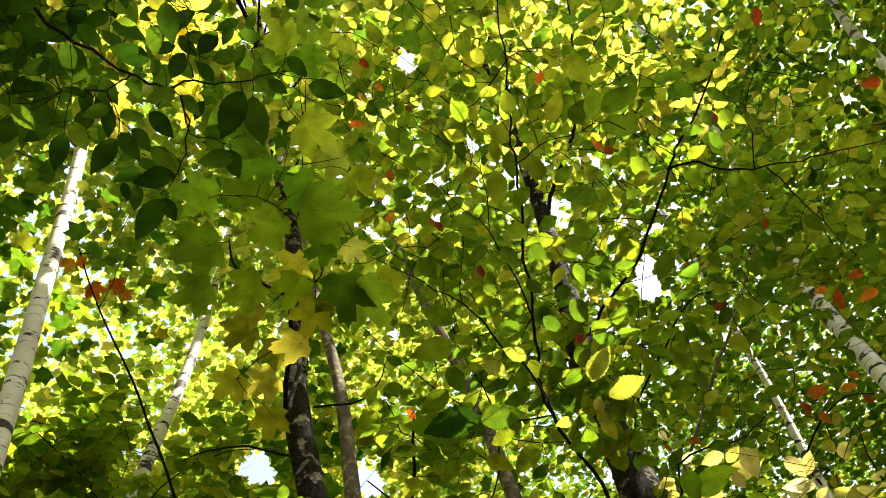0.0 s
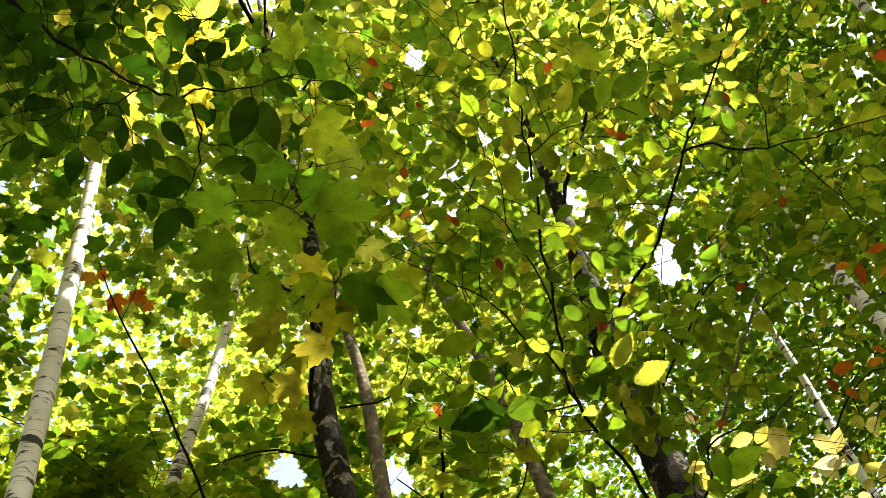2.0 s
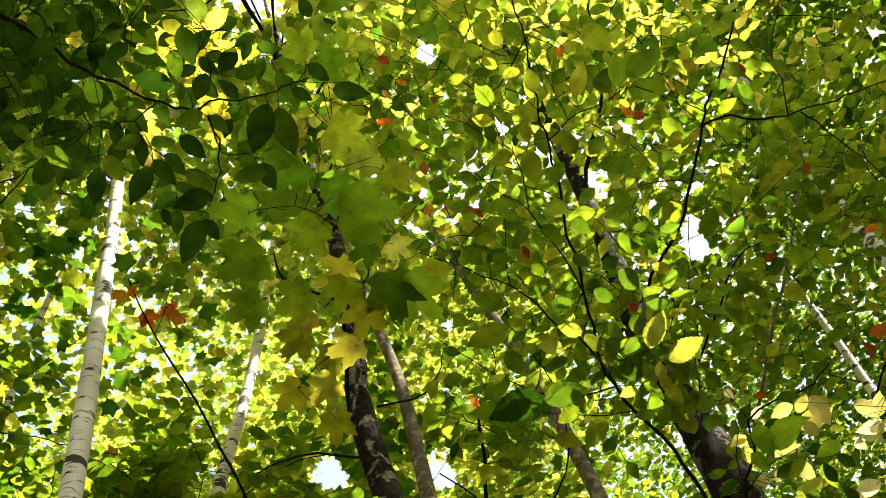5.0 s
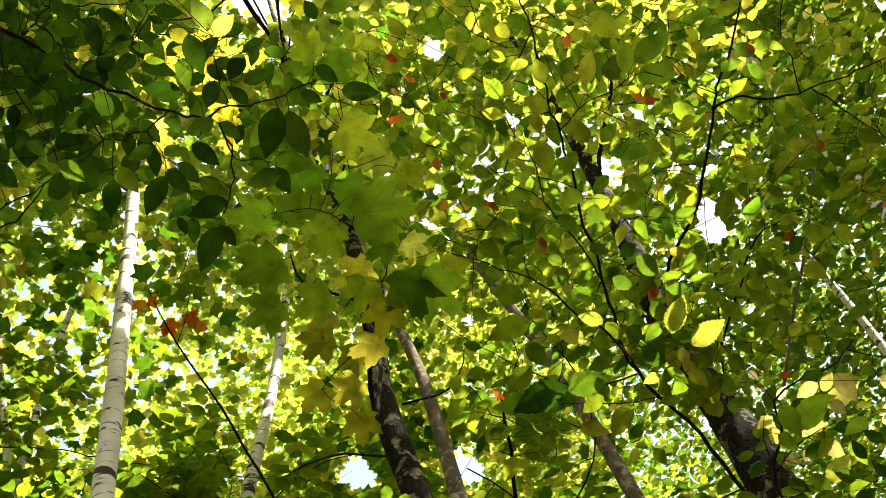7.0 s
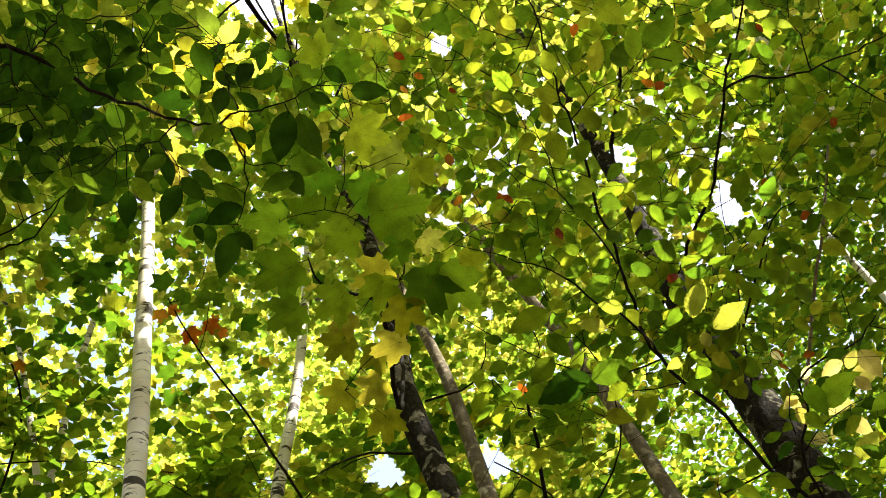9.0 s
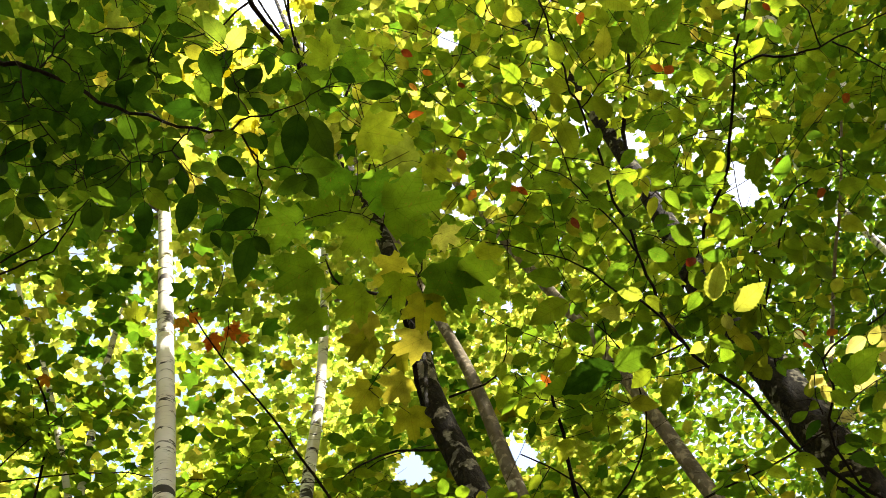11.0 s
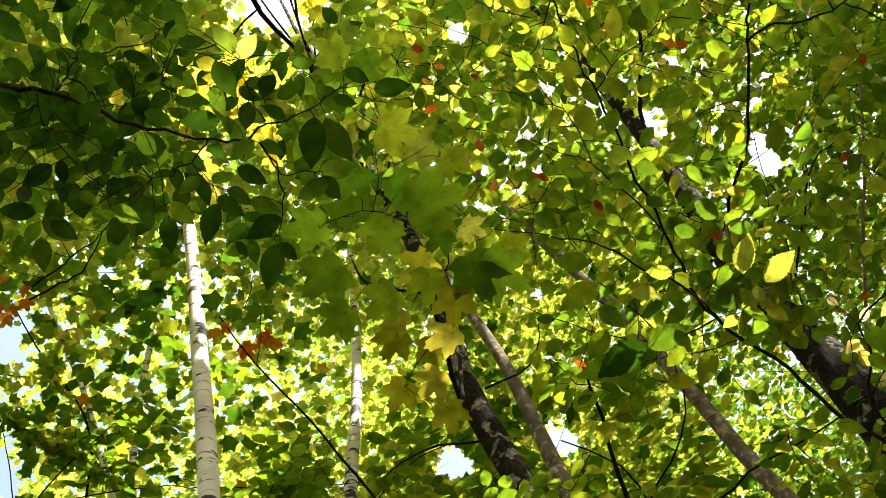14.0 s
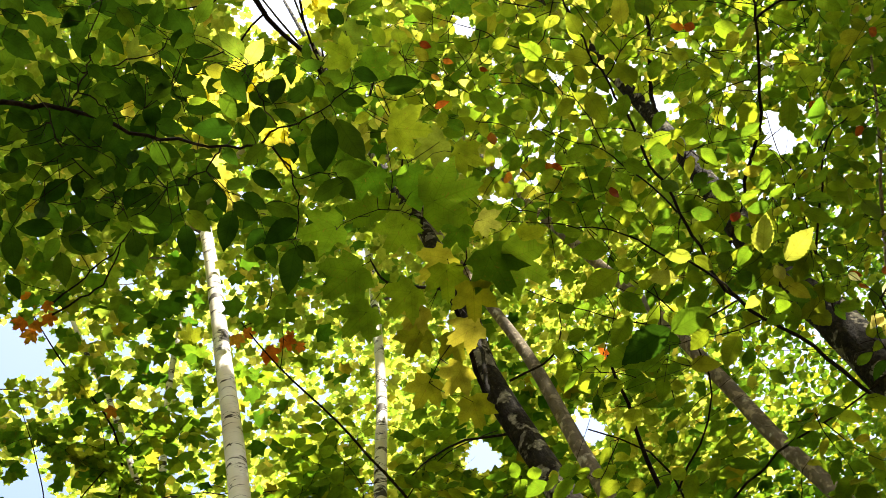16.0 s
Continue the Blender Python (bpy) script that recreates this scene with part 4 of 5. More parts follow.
# low boughs of the maple, reaching forward from its trunk
build_sapling("bough", "", "", [
    ([(-0.365, 2.787, 5.635), (-0.300, 2.150, 4.600)] + line(2.6, 2.25, [(-9.18, 54.89), (-8.53, 57.15), (-9.23, 58.09), (-12.04, 58.98), (-13.47, 59.59), (-14.00, 60.37), (-14.05, 60.96)]), 0.010, 0.002),
    (line(2.35, 2.25, [(-9.23, 58.09), (-6.02, 58.52), (-4.95, 59.23), (-4.91, 60.13), (-6.93, 61.68), (-8.90, 62.55)]), 0.003, 0.0012),
    (line(2.3, 2.25, [(-6.02, 58.52), (-3.07, 58.56), (-1.62, 57.79)]), 0.0025, 0.0012),
    (line(2.5, 2.4, [(-8.53, 57.15), (-8.13, 55.89), (-9.87, 55.59), (-13.54, 54.09)]), 0.003, 0.0012),
    (line(2.25, 2.25, [(-13.47, 59.59), (-16.05, 58.70)]), 0.0014, 0.0009),
    (line(2.25, 2.25, [(-14.05, 60.96), (-15.91, 60.70)]), 0.0014, 0.0009),
    (line(2.25, 2.25, [(-8.90, 62.55), (-11.13, 63.12), (-15.58, 63.15)]), 0.0018, 0.0009),
    (line(2.3, 2.35, [(-6.93, 61.68), (-6.56, 63.12), (-5.84, 64.51), (-4.68, 66.29)]), 0.0018, 0.0009)],
    [], "maple", leaf_maple, (0.1, 0.12), host=maple_a[0], loose=leaves(2.25, [(-16.20, 63.17, -20.75, 63.41), (-12.16, 63.00, -12.30, 64.82), (-6.90, 63.11, -2.29, 63.39), (-5.30, 62.17, 0.27, 61.65), (-3.27, 58.30, -3.57, 55.97), (-1.87, 57.69, 0.22, 55.58), (-16.36, 58.58, -19.42, 57.78), (-11.64, 58.64, -14.90, 57.95), (-15.91, 60.70, -20.12, 59.92), (-4.68, 66.29, -1.00, 65.19), (-9.97, 65.04, -13.23, 64.07), (-9.32, 61.87, -12.28, 60.91), (-5.41, 70.52, -7.75, 71.77), (-3.51, 69.85, -1.74, 68.42), (-4.18, 60.31, -6.90, 59.87), (-0.08, 63.53, 1.42, 62.28)], "maple", leaf_maple) + \
    leaves(2.3, [(-7.58, 58.78, -8.90, 57.27), (-7.77, 55.59, -10.82, 55.56), (-12.56, 56.57, -14.69, 55.62), (-10.63, 53.95, -12.81, 53.18), (0.16, 58.16, 1.90, 56.78), (-11.57, 57.60, -13.96, 57.03), (-6.20, 57.34, -7.65, 55.81)], "maple", leaf_olive) + \
    leaves(2.4, [(-6.98, 59.28, -10.43, 59.03), (-9.84, 55.64, -10.30, 54.13), (-13.54, 54.09, -15.51, 53.14), (-10.87, 52.30, -11.22, 50.81)], "maple", leaf_olive) + \
    leaves(2.3, [(-10.31, 62.32, -7.56, 61.29), (-2.02, 60.07, -0.68, 59.17), (-3.53, 71.68, -2.97, 70.32), (-1.08, 64.52, -4.94, 64.50), (-38.21, 73.45, -35.09, 73.63)], "maple", leaf_lime))

build_sapling("bough", "", "", [
    ([(-0.369, 2.872, 5.266), (-0.220, 2.870, 5.216), (-0.105, 2.814, 5.200), (-0.041, 2.703, 5.222)], 0.008, 0.003),
    ([(-0.457, 2.925, 5.021), (-0.627, 2.781, 4.982), (-0.755, 2.687, 4.902), (-0.832, 2.626, 4.801)], 0.009, 0.003),
    ([(-0.270, 2.326, 6.366), (-0.176, 2.223, 6.418), (-0.036, 2.152, 6.452)], 0.008, 0.003),
    ([(-0.348, 2.478, 6.059), (-0.263, 2.404, 6.104), (-0.192, 2.302, 6.159)], 0.012, 0.006)],
    [], "maple", leaf_mid, (0.1, 0.12), host=maple_a[0], stem_bark=maple_bark)

# the white fork of the near birch
build_sapling("limb", "", "", [
    ([(-1.543, 2.635, 8.025), (-1.215, 2.164, 7.181), (-1.144, 2.151, 7.310), (-1.019, 2.179, 7.431), (-0.853, 2.176, 7.565)], 0.036, 0.022)],
    [], "maple", leaf_mid, (0.1, 0.12), host=birch_a[0], stem_bark=birch_bark)

# red and orange leaves on a thin maple behind
RD = leaf_flame
build_sapling("maple_sapling", "thin maple sapling with small red and orange leaves", "sapling", [
    ([((-1.143, 3.477, 5.194)[0], (-1.143, 3.477, 5.194)[1], 0.0), (-1.070, 3.282, 5.389), (-1.115, 3.011, 5.590), (-1.165, 2.766, 5.747), (-1.227, 2.528, 5.875), (-1.241, 2.300, 5.995)], 0.012, 0.004),
    ([(-1.218, 2.542, 5.870), (-1.138, 2.468, 5.933), (-1.083, 2.395, 5.987)], 0.003, 0.002), ([(-1.247, 2.321, 5.983), (-1.129, 2.336, 6.007), (-1.004, 2.236, 6.086)], 0.004, 0.002)],
    [], "maple", leaf_red, (0.06, 0.08), loose=[
        ((-1.297, 2.331, 5.963), (-1.316, 2.376, 5.934), "maple", RD), ((-1.253, 2.346, 5.968), (-1.212, 2.373, 5.966), "maple", RD), ((-1.222, 2.459, 5.916), (-1.213, 2.522, 5.883), "maple", RD), ((-1.237, 2.470, 5.906), (-1.264, 2.483, 5.891), "maple", RD),
        ((-1.127, 2.472, 5.934), (-1.140, 2.523, 5.902), "maple", RD), ((-1.104, 2.479, 5.936), (-1.101, 2.446, 5.955), "maple", RD), ((-1.099, 2.525, 5.911), (-1.082, 2.557, 5.897), "maple", RD)])
build_sapling("maple_sapling", "slim maple sapling with orange leaves turning early", "sapling", [
    ([((-2.636, 3.058, 5.939)[0], (-2.636, 3.058, 5.939)[1], 0.0), (-2.636, 3.058, 5.939), (-2.220, 2.598, 6.432), (-2.220, 2.216, 6.615), (-2.194, 1.976, 6.723)], 0.012, 0.004)],
    [], "maple", leaf_red, (0.06, 0.08), loose=[
        ((-2.149, 1.900, 6.770), (-2.205, 1.915, 6.741), "maple", RD), ((-2.123, 1.974, 6.753), (-2.109, 2.020, 6.741), "maple", RD), ((-2.248, 1.959, 6.707), (-2.306, 1.955, 6.683), "maple", RD), ((-2.217, 2.004, 6.703), (-2.211, 2.059, 6.684), "maple", RD),
        ((-2.250, 2.023, 6.681), (-2.303, 2.046, 6.649), "maple", RD), ((-2.145, 2.021, 6.726), (-2.162, 2.071, 6.699), "maple", RD), ((-2.168, 2.535, 6.487), (-2.217, 2.544, 6.461), "maple", RD)])

# yellow maple bough high over the dark beech leaves
build_sapling("maple_sapling", "tall maple sapling with clear yellow lobed leaves", "sapling", [
    ([(-1.4, -0.9, 0.0), (-1.35, -0.6, 2.5), (-1.3, 0.0, 4.6), (-0.221, 0.816, 5.614), (-0.282, 1.051, 5.557), (-0.272, 1.199, 5.516), (-0.238, 1.352, 5.469), (-0.269, 1.472, 5.424)], 0.022, 0.008),
    ([(-0.255, 0.953, 5.582), (-0.409, 0.973, 5.565), (-0.546, 0.909, 5.564)], 0.006, 0.003), ([(-0.273, 1.104, 5.543), (-0.482, 1.155, 5.614), (-0.636, 1.128, 5.705)], 0.006, 0.003), ([(-0.101, 1.089, 5.762), (-0.207, 1.310, 5.695), (-0.262, 1.568, 5.603)], 0.008, 0.004)],
    [((-0.616, 1.085, 5.927), 0.16, 5), ((-0.533, 1.327, 5.872), 0.14, 4), ((-0.348, 1.344, 6.095), 0.16, 4), ((-0.116, 1.438, 5.868), 0.16, 4), ((-0.804, 1.365, 6.031), 0.14, 3)], "maple", leaf_gold, (0.10, 0.13), per=5)

# middle beech with a long thin stem
build_sapling("beech_sapling", "tall thin beech sapling with toothed yellow-green leaves", "sapling", [
    ([(0.711, 2.454, 0.0), (0.711, 2.454, 3.072)] + line(3.05, 3.5, [(13.02, 40.51), (12.42, 42.11), (12.26, 44.25), (11.96, 45.83), (11.19, 47.47), (10.83, 49.10), (10.70, 50.48), (11.18, 51.45), (11.89, 52.85), (12.37, 54.02), (13.45, 55.66), (13.51, 56.68), (14.63, 57.99), (15.82, 59.30), (16.19, 60.23), (17.22, 61.19), (17.45, 62.27), (18.67, 63.26), (19.41, 64.08), (20.63, 65.10), (21.85, 65.95), (22.83, 67.29), (25.13, 68.74)]), 0.0085, 0.0035),
    (line(3.05, 3.1, [(10.83, 49.10), (10.84, 49.86), (10.16, 51.85), (9.09, 53.09), (8.20, 54.39), (7.03, 55.77), (4.99, 56.96), (3.43, 57.81), (-0.07, 59.31)]), 0.0055, 0.0018),
    (line(3.2, 3.25, [(17.30, 61.24), (18.80, 61.36), (21.25, 61.44), (23.70, 61.07), (25.89, 60.97), (27.39, 60.60)]), 0.0034, 0.0013),
    (line(3.2, 3.25, [(15.50, 59.78), (17.15, 59.48), (19.94, 59.01), (21.88, 58.47)]), 0.0024, 0.001),
    (line(3.1, 3.2, [(12.29, 54.05), (12.40, 55.04), (12.30, 56.45), (11.89, 57.64), (11.83, 58.86), (10.36, 60.04), (9.17, 61.25)]), 0.004, 0.0015),
    (line(3.05, 3.2, [(10.83, 49.10), (8.04, 49.32), (5.09, 50.50), (2.96, 51.90), (1.15, 53.21), (-0.46, 54.57), (-2.18, 55.91)]), 0.0035, 0.0016),
    (line(3.1, 3.2, [(7.03, 55.77), (7.62, 57.07), (8.11, 57.74), (9.54, 59.12), (10.45, 60.11)]), 0.0022, 0.001),
    (line(3.2, 3.3, [(11.83, 58.86), (13.45, 61.76), (11.98, 62.76), (10.76, 63.98)]), 0.0024, 0.001),
    (line(3.4, 3.4, [(21.85, 65.95), (13.88, 64.93), (12.18, 66.63), (11.50, 67.49), (9.36, 68.85), (7.08, 70.23)]), 0.003, 0.0012),
    (line(3.3, 3.3, [(17.45, 62.27), (16.00, 62.88), (13.13, 63.26), (11.48, 63.94)]), 0.0018, 0.0009),
    (line(3.35, 3.35, [(20.63, 65.10), (19.56, 65.66), (18.18, 66.07)]), 0.0016, 0.0009),
    (line(3.4, 3.4, [(21.85, 65.95), (23.61, 66.01), (25.85, 65.56), (26.99, 64.49)]), 0.0022, 0.001),
    (line(3.0, 3.0, [(11.19, 47.47), (9.30, 48.03), (6.28, 49.01), (4.71, 49.46)]), 0.0026, 0.0012)],
    [((0.377, 1.427, 4.893), 0.18, 8), ((0.152, 1.534, 4.753), 0.16, 6), ((0.280, 1.673, 4.562), 0.18, 8), ((0.713, 1.420, 4.730), 0.18, 8), ((0.695, 1.741, 4.456), 0.18, 8), ((0.518, 1.510, 4.727), 0.18, 6),
     ((0.299, 1.853, 4.335), 0.16, 5), ((0.140, 1.739, 4.418), 0.14, 5), ((0.590, 2.129, 4.343), 0.14, 5), ((0.600, 2.018, 4.542), 0.14, 5), ((0.601, 1.973, 4.203), 0.15, 5), ((0.218, 1.297, 5.065), 0.18, 8), ((0.793, 1.297, 4.983), 0.18, 8), ((0.023, 1.433, 4.911), 0.14, 5)] + [
     ((0.551, 2.102, 4.115), 0.13, 3), ((0.582, 2.193, 4.033), 0.13, 3), ((0.500, 2.234, 4.014), 0.13, 3), ((0.527, 2.023, 4.181), 0.13, 3), ((0.509, 1.960, 4.231), 0.13, 3), ((0.604, 2.238, 3.987), 0.13, 3), ((0.301, 2.119, 4.142), 0.13, 3), ((0.221, 2.007, 4.236), 0.13, 3), ((0.098, 1.966, 4.272), 0.13, 3), ((0.307, 1.914, 4.293), 0.13, 3), ((0.063, 1.893, 4.324), 0.13, 3), ((0.341, 2.015, 4.217), 0.13, 3), ((0.313, 2.220, 4.056), 0.13, 3), ((0.494, 2.143, 4.093), 0.13, 3)] + [
     ((0.145, 1.344, 4.944), 0.16, 3), ((0.307, 1.334, 4.938), 0.16, 3), ((0.350, 1.494, 4.867), 0.16, 3), ((0.154, 1.493, 4.882), 0.16, 3), ((0.472, 1.395, 4.894), 0.16, 3), ((0.636, 1.452, 4.843), 0.16, 3), ((0.683, 1.680, 4.725), 0.16, 3), ((0.827, 1.516, 4.772), 0.16, 3), ((0.229, 1.666, 4.796), 0.16, 3), ((0.328, 1.825, 4.702), 0.16, 3), ((0.527, 1.890, 4.637), 0.16, 3), ((0.065, 1.676, 4.798), 0.16, 3), ((0.024, 1.515, 4.876), 0.16, 3), ((0.178, 1.929, 4.653), 0.16, 3)],
    "toothed", leaf_mid, (0.060, 0.096), limit=300, loose=leaves(3.1, [(22.23, 62.15, 25.04, 63.32), (24.30, 61.57, 26.49, 62.16), (27.67, 64.57, 28.20, 62.75), (26.09, 61.06, 28.41, 62.46), (26.66, 60.76, 29.40, 59.35), (27.42, 61.29, 31.81, 60.98), (18.83, 63.57, 20.02, 64.81), (18.56, 59.91, 18.86, 61.23), (19.61, 59.46, 22.05, 59.80), (17.14, 59.92, 14.68, 59.31), (22.58, 57.65, 19.57, 58.88), (22.64, 58.09, 23.57, 57.14), (5.23, 53.91, 1.37, 54.03), (5.69, 54.99, 3.27, 56.25), (0.48, 53.70, -0.82, 54.23), (0.14, 52.55, -1.68, 52.66), (-2.17, 52.90, -3.02, 52.07), (6.02, 50.69, 7.01, 49.00), (8.04, 49.58, 7.61, 48.52), (12.13, 57.82, 13.03, 56.45), (9.06, 59.54, 10.38, 58.64), (8.52, 59.91, 10.81, 59.45)], "toothed", leaf_mid) + \
    leaves(3.1, [(13.31, 55.78, 13.68, 54.73), (18.21, 57.93, 16.00, 57.79), (19.40, 57.39, 20.10, 56.13), (19.56, 56.20, 17.38, 56.48), (13.15, 53.70, 14.12, 52.60), (11.04, 53.86, 8.65, 53.74), (12.32, 52.00, 13.27, 50.91), (7.95, 54.98, 10.15, 54.87), (5.15, 56.52, 3.54, 57.30), (4.12, 52.97, 4.89, 51.45), (6.49, 53.50, 5.48, 54.48), (9.60, 50.42, 7.41, 50.27), (12.27, 49.99, 12.36, 48.62), (14.68, 51.67, 14.69, 50.28), (1.96, 54.87, 1.02, 55.75), (7.69, 58.37, 5.53, 58.69), (12.56, 60.16, 11.46, 60.87), (10.05, 55.58, 9.31, 56.51), (14.63, 57.28, 15.65, 56.16), (13.28, 61.64, 10.63, 61.82), (22.96, 59.48, 23.36, 58.50), (13.05, 63.46, 11.30, 64.34)], "toothed", leaf_mid) + \
    leaves(3.1, [(21.05, 63.42, 23.22, 63.65), (18.98, 66.45, 19.00, 67.54), (21.69, 66.20, 20.56, 67.37), (8.90, 66.98, 8.16, 68.14), (11.00, 66.45, 13.41, 66.11), (7.74, 69.52, 6.85, 70.66), (11.74, 69.61, 12.35, 68.45), (16.61, 68.66, 15.48, 69.50), (18.36, 68.12, 17.30, 67.20), (3.75, 68.10, 3.42, 69.10), (15.16, 58.14, 13.24, 58.18), (8.97, 57.29, 9.47, 56.12), (5.20, 61.38, 3.07, 61.27), (7.43, 62.09, 8.36, 61.16), (5.95, 63.78, 6.98, 62.87), (5.22, 65.57, 6.02, 64.42), (2.19, 64.32, 0.95, 65.20), (9.70, 63.78, 8.73, 64.72), (16.39, 54.41, 14.52, 54.35), (10.67, 51.99, 11.06, 50.83), (10.63, 47.39, 10.26, 48.52)], "toothed", leaf_mid) + \
    leaves(3.15, [(17.50, 62.39, 16.05, 63.65), (13.90, 64.23, 14.03, 65.79), (14.68, 61.50, 13.72, 59.60), (6.41, 65.30, 8.63, 65.73), (9.75, 62.76, 8.82, 63.69), (16.97, 65.69, 15.99, 66.55), (6.89, 59.93, 4.71, 59.72), (28.35, 63.17, 30.62, 62.98), (14.35, 67.57, 13.19, 68.40), (19.03, 64.97, 16.87, 65.19)], "toothed", leaf_glade) + \
    leaves(3.0, [(14.50, 49.75, 16.93, 51.11), (15.24, 48.75, 18.28, 48.91), (14.45, 48.96, 14.14, 48.08), (10.52, 52.05, 9.02, 53.01), (8.58, 51.72, 6.80, 52.75), (12.12, 48.39, 10.72, 48.49), (12.22, 64.92, 10.75, 64.49)], "toothed", leaf_lime) + \
    leaves(2.95, [(5.53, 49.27, 1.21, 50.95), (4.19, 49.41, -0.19, 50.86), (9.22, 47.83, 6.58, 47.00), (7.71, 46.26, 9.19, 46.88), (0.18, 49.32, -2.44, 49.64), (-2.47, 49.59, -1.90, 48.72), (6.39, 57.45, 8.23, 57.07), (4.39, 58.68, 5.48, 57.33), (10.97, 47.24, 12.54, 46.88), (8.91, 45.53, 9.12, 44.50), (3.68, 51.84, 1.05, 51.06), (7.65, 48.89, 5.54, 48.70), (-2.47, 51.70, -4.18, 50.91), (2.87, 48.35, 1.58, 47.53), (12.87, 46.74, 12.57, 47.86)], "toothed", leaf_maple) + \
    leaves(3.2, [(4.21, 63.36, 3.62, 62.67), (6.64, 60.40, 6.46, 59.66), (7.02, 60.16, 7.50, 59.55), (9.73, 57.31, 9.42, 56.61), (23.75, 56.92, 22.57, 56.43), (0.69, 66.05, 2.70, 65.92), (4.27, 69.07, 5.34, 68.48), (5.33, 67.66, 6.08, 67.24), (8.16, 66.18, 8.63, 65.73), (3.07, 60.88, 2.11, 61.24), (28.03, 62.00, 26.61, 61.11), (25.63, 59.69, 25.90, 59.05), (25.43, 59.59, 24.88, 60.28), (2.90, 67.48, 3.46, 66.96), (15.04, 52.20, 15.43, 51.60), (24.54, 64.55, 23.34, 64.18)], "beech", leaf_red) + \
    leaves(3.2, [(14.05, 47.86, 14.49, 46.71), (15.70, 48.43, 16.43, 47.22), (15.75, 46.70, 13.78, 46.32), (13.45, 48.13, 13.61, 49.41), (15.67, 45.67, 15.13, 46.67), (13.38, 46.77, 11.75, 46.19), (12.70, 48.47, 13.59, 47.33), (14.34, 50.44, 12.52, 50.22), (16.59, 50.08, 16.10, 51.01), (16.35, 48.11, 14.38, 47.70), (11.54, 48.31, 11.87, 47.18), (17.05, 47.41, 17.24, 46.29), (12.91, 51.07, 11.18, 50.45), (17.05, 49.15, 17.25, 48.01)], "toothed", leaf_bough) + \
    leaves(3.35, [(19.73, 57.72, 21.78, 58.25), (14.93, 58.12, 15.87, 58.96), (16.98, 57.02, 14.44, 57.43), (15.75, 57.25, 13.98, 56.46), (17.37, 56.16, 19.67, 55.04), (17.05, 56.12, 19.45, 55.96), (13.17, 55.53, 12.35, 54.30), (15.69, 53.87, 16.61, 52.46), (15.34, 53.18, 15.54, 51.83), (15.71, 52.88, 14.26, 52.06), (16.34, 53.51, 15.95, 52.52), (13.84, 53.17, 12.25, 54.51), (13.74, 53.29, 13.70, 51.82), (13.38, 52.89, 14.68, 53.44), (16.52, 51.41, 16.15, 50.43), (15.87, 50.87, 14.36, 50.23), (15.75, 50.27, 16.28, 51.21), (15.07, 50.79, 16.48, 49.64), (16.00, 50.40, 16.12, 51.67), (14.39, 49.97, 13.99, 48.83), (13.92, 49.60, 12.22, 50.69), (13.91, 49.68, 12.50, 50.50)], "toothed", leaf_mid) + \
    leaves(3.35, [(13.46, 49.61, 11.14, 49.50), (13.46, 48.33, 11.69, 48.02), (12.57, 49.60, 14.66, 49.33), (12.00, 49.01, 13.98, 49.37), (13.60, 48.84, 12.58, 47.92), (15.65, 47.37, 14.69, 48.40), (15.21, 46.97, 15.87, 45.80), (14.30, 47.77, 15.07, 46.80), (14.15, 47.44, 14.15, 48.55), (13.49, 47.15, 12.74, 46.33), (14.27, 47.19, 13.56, 46.15), (14.95, 46.15, 12.91, 46.35), (14.93, 46.53, 13.30, 47.67), (14.01, 46.31, 13.92, 45.00), (15.15, 45.46, 16.38, 44.80)], "toothed", leaf_mid))

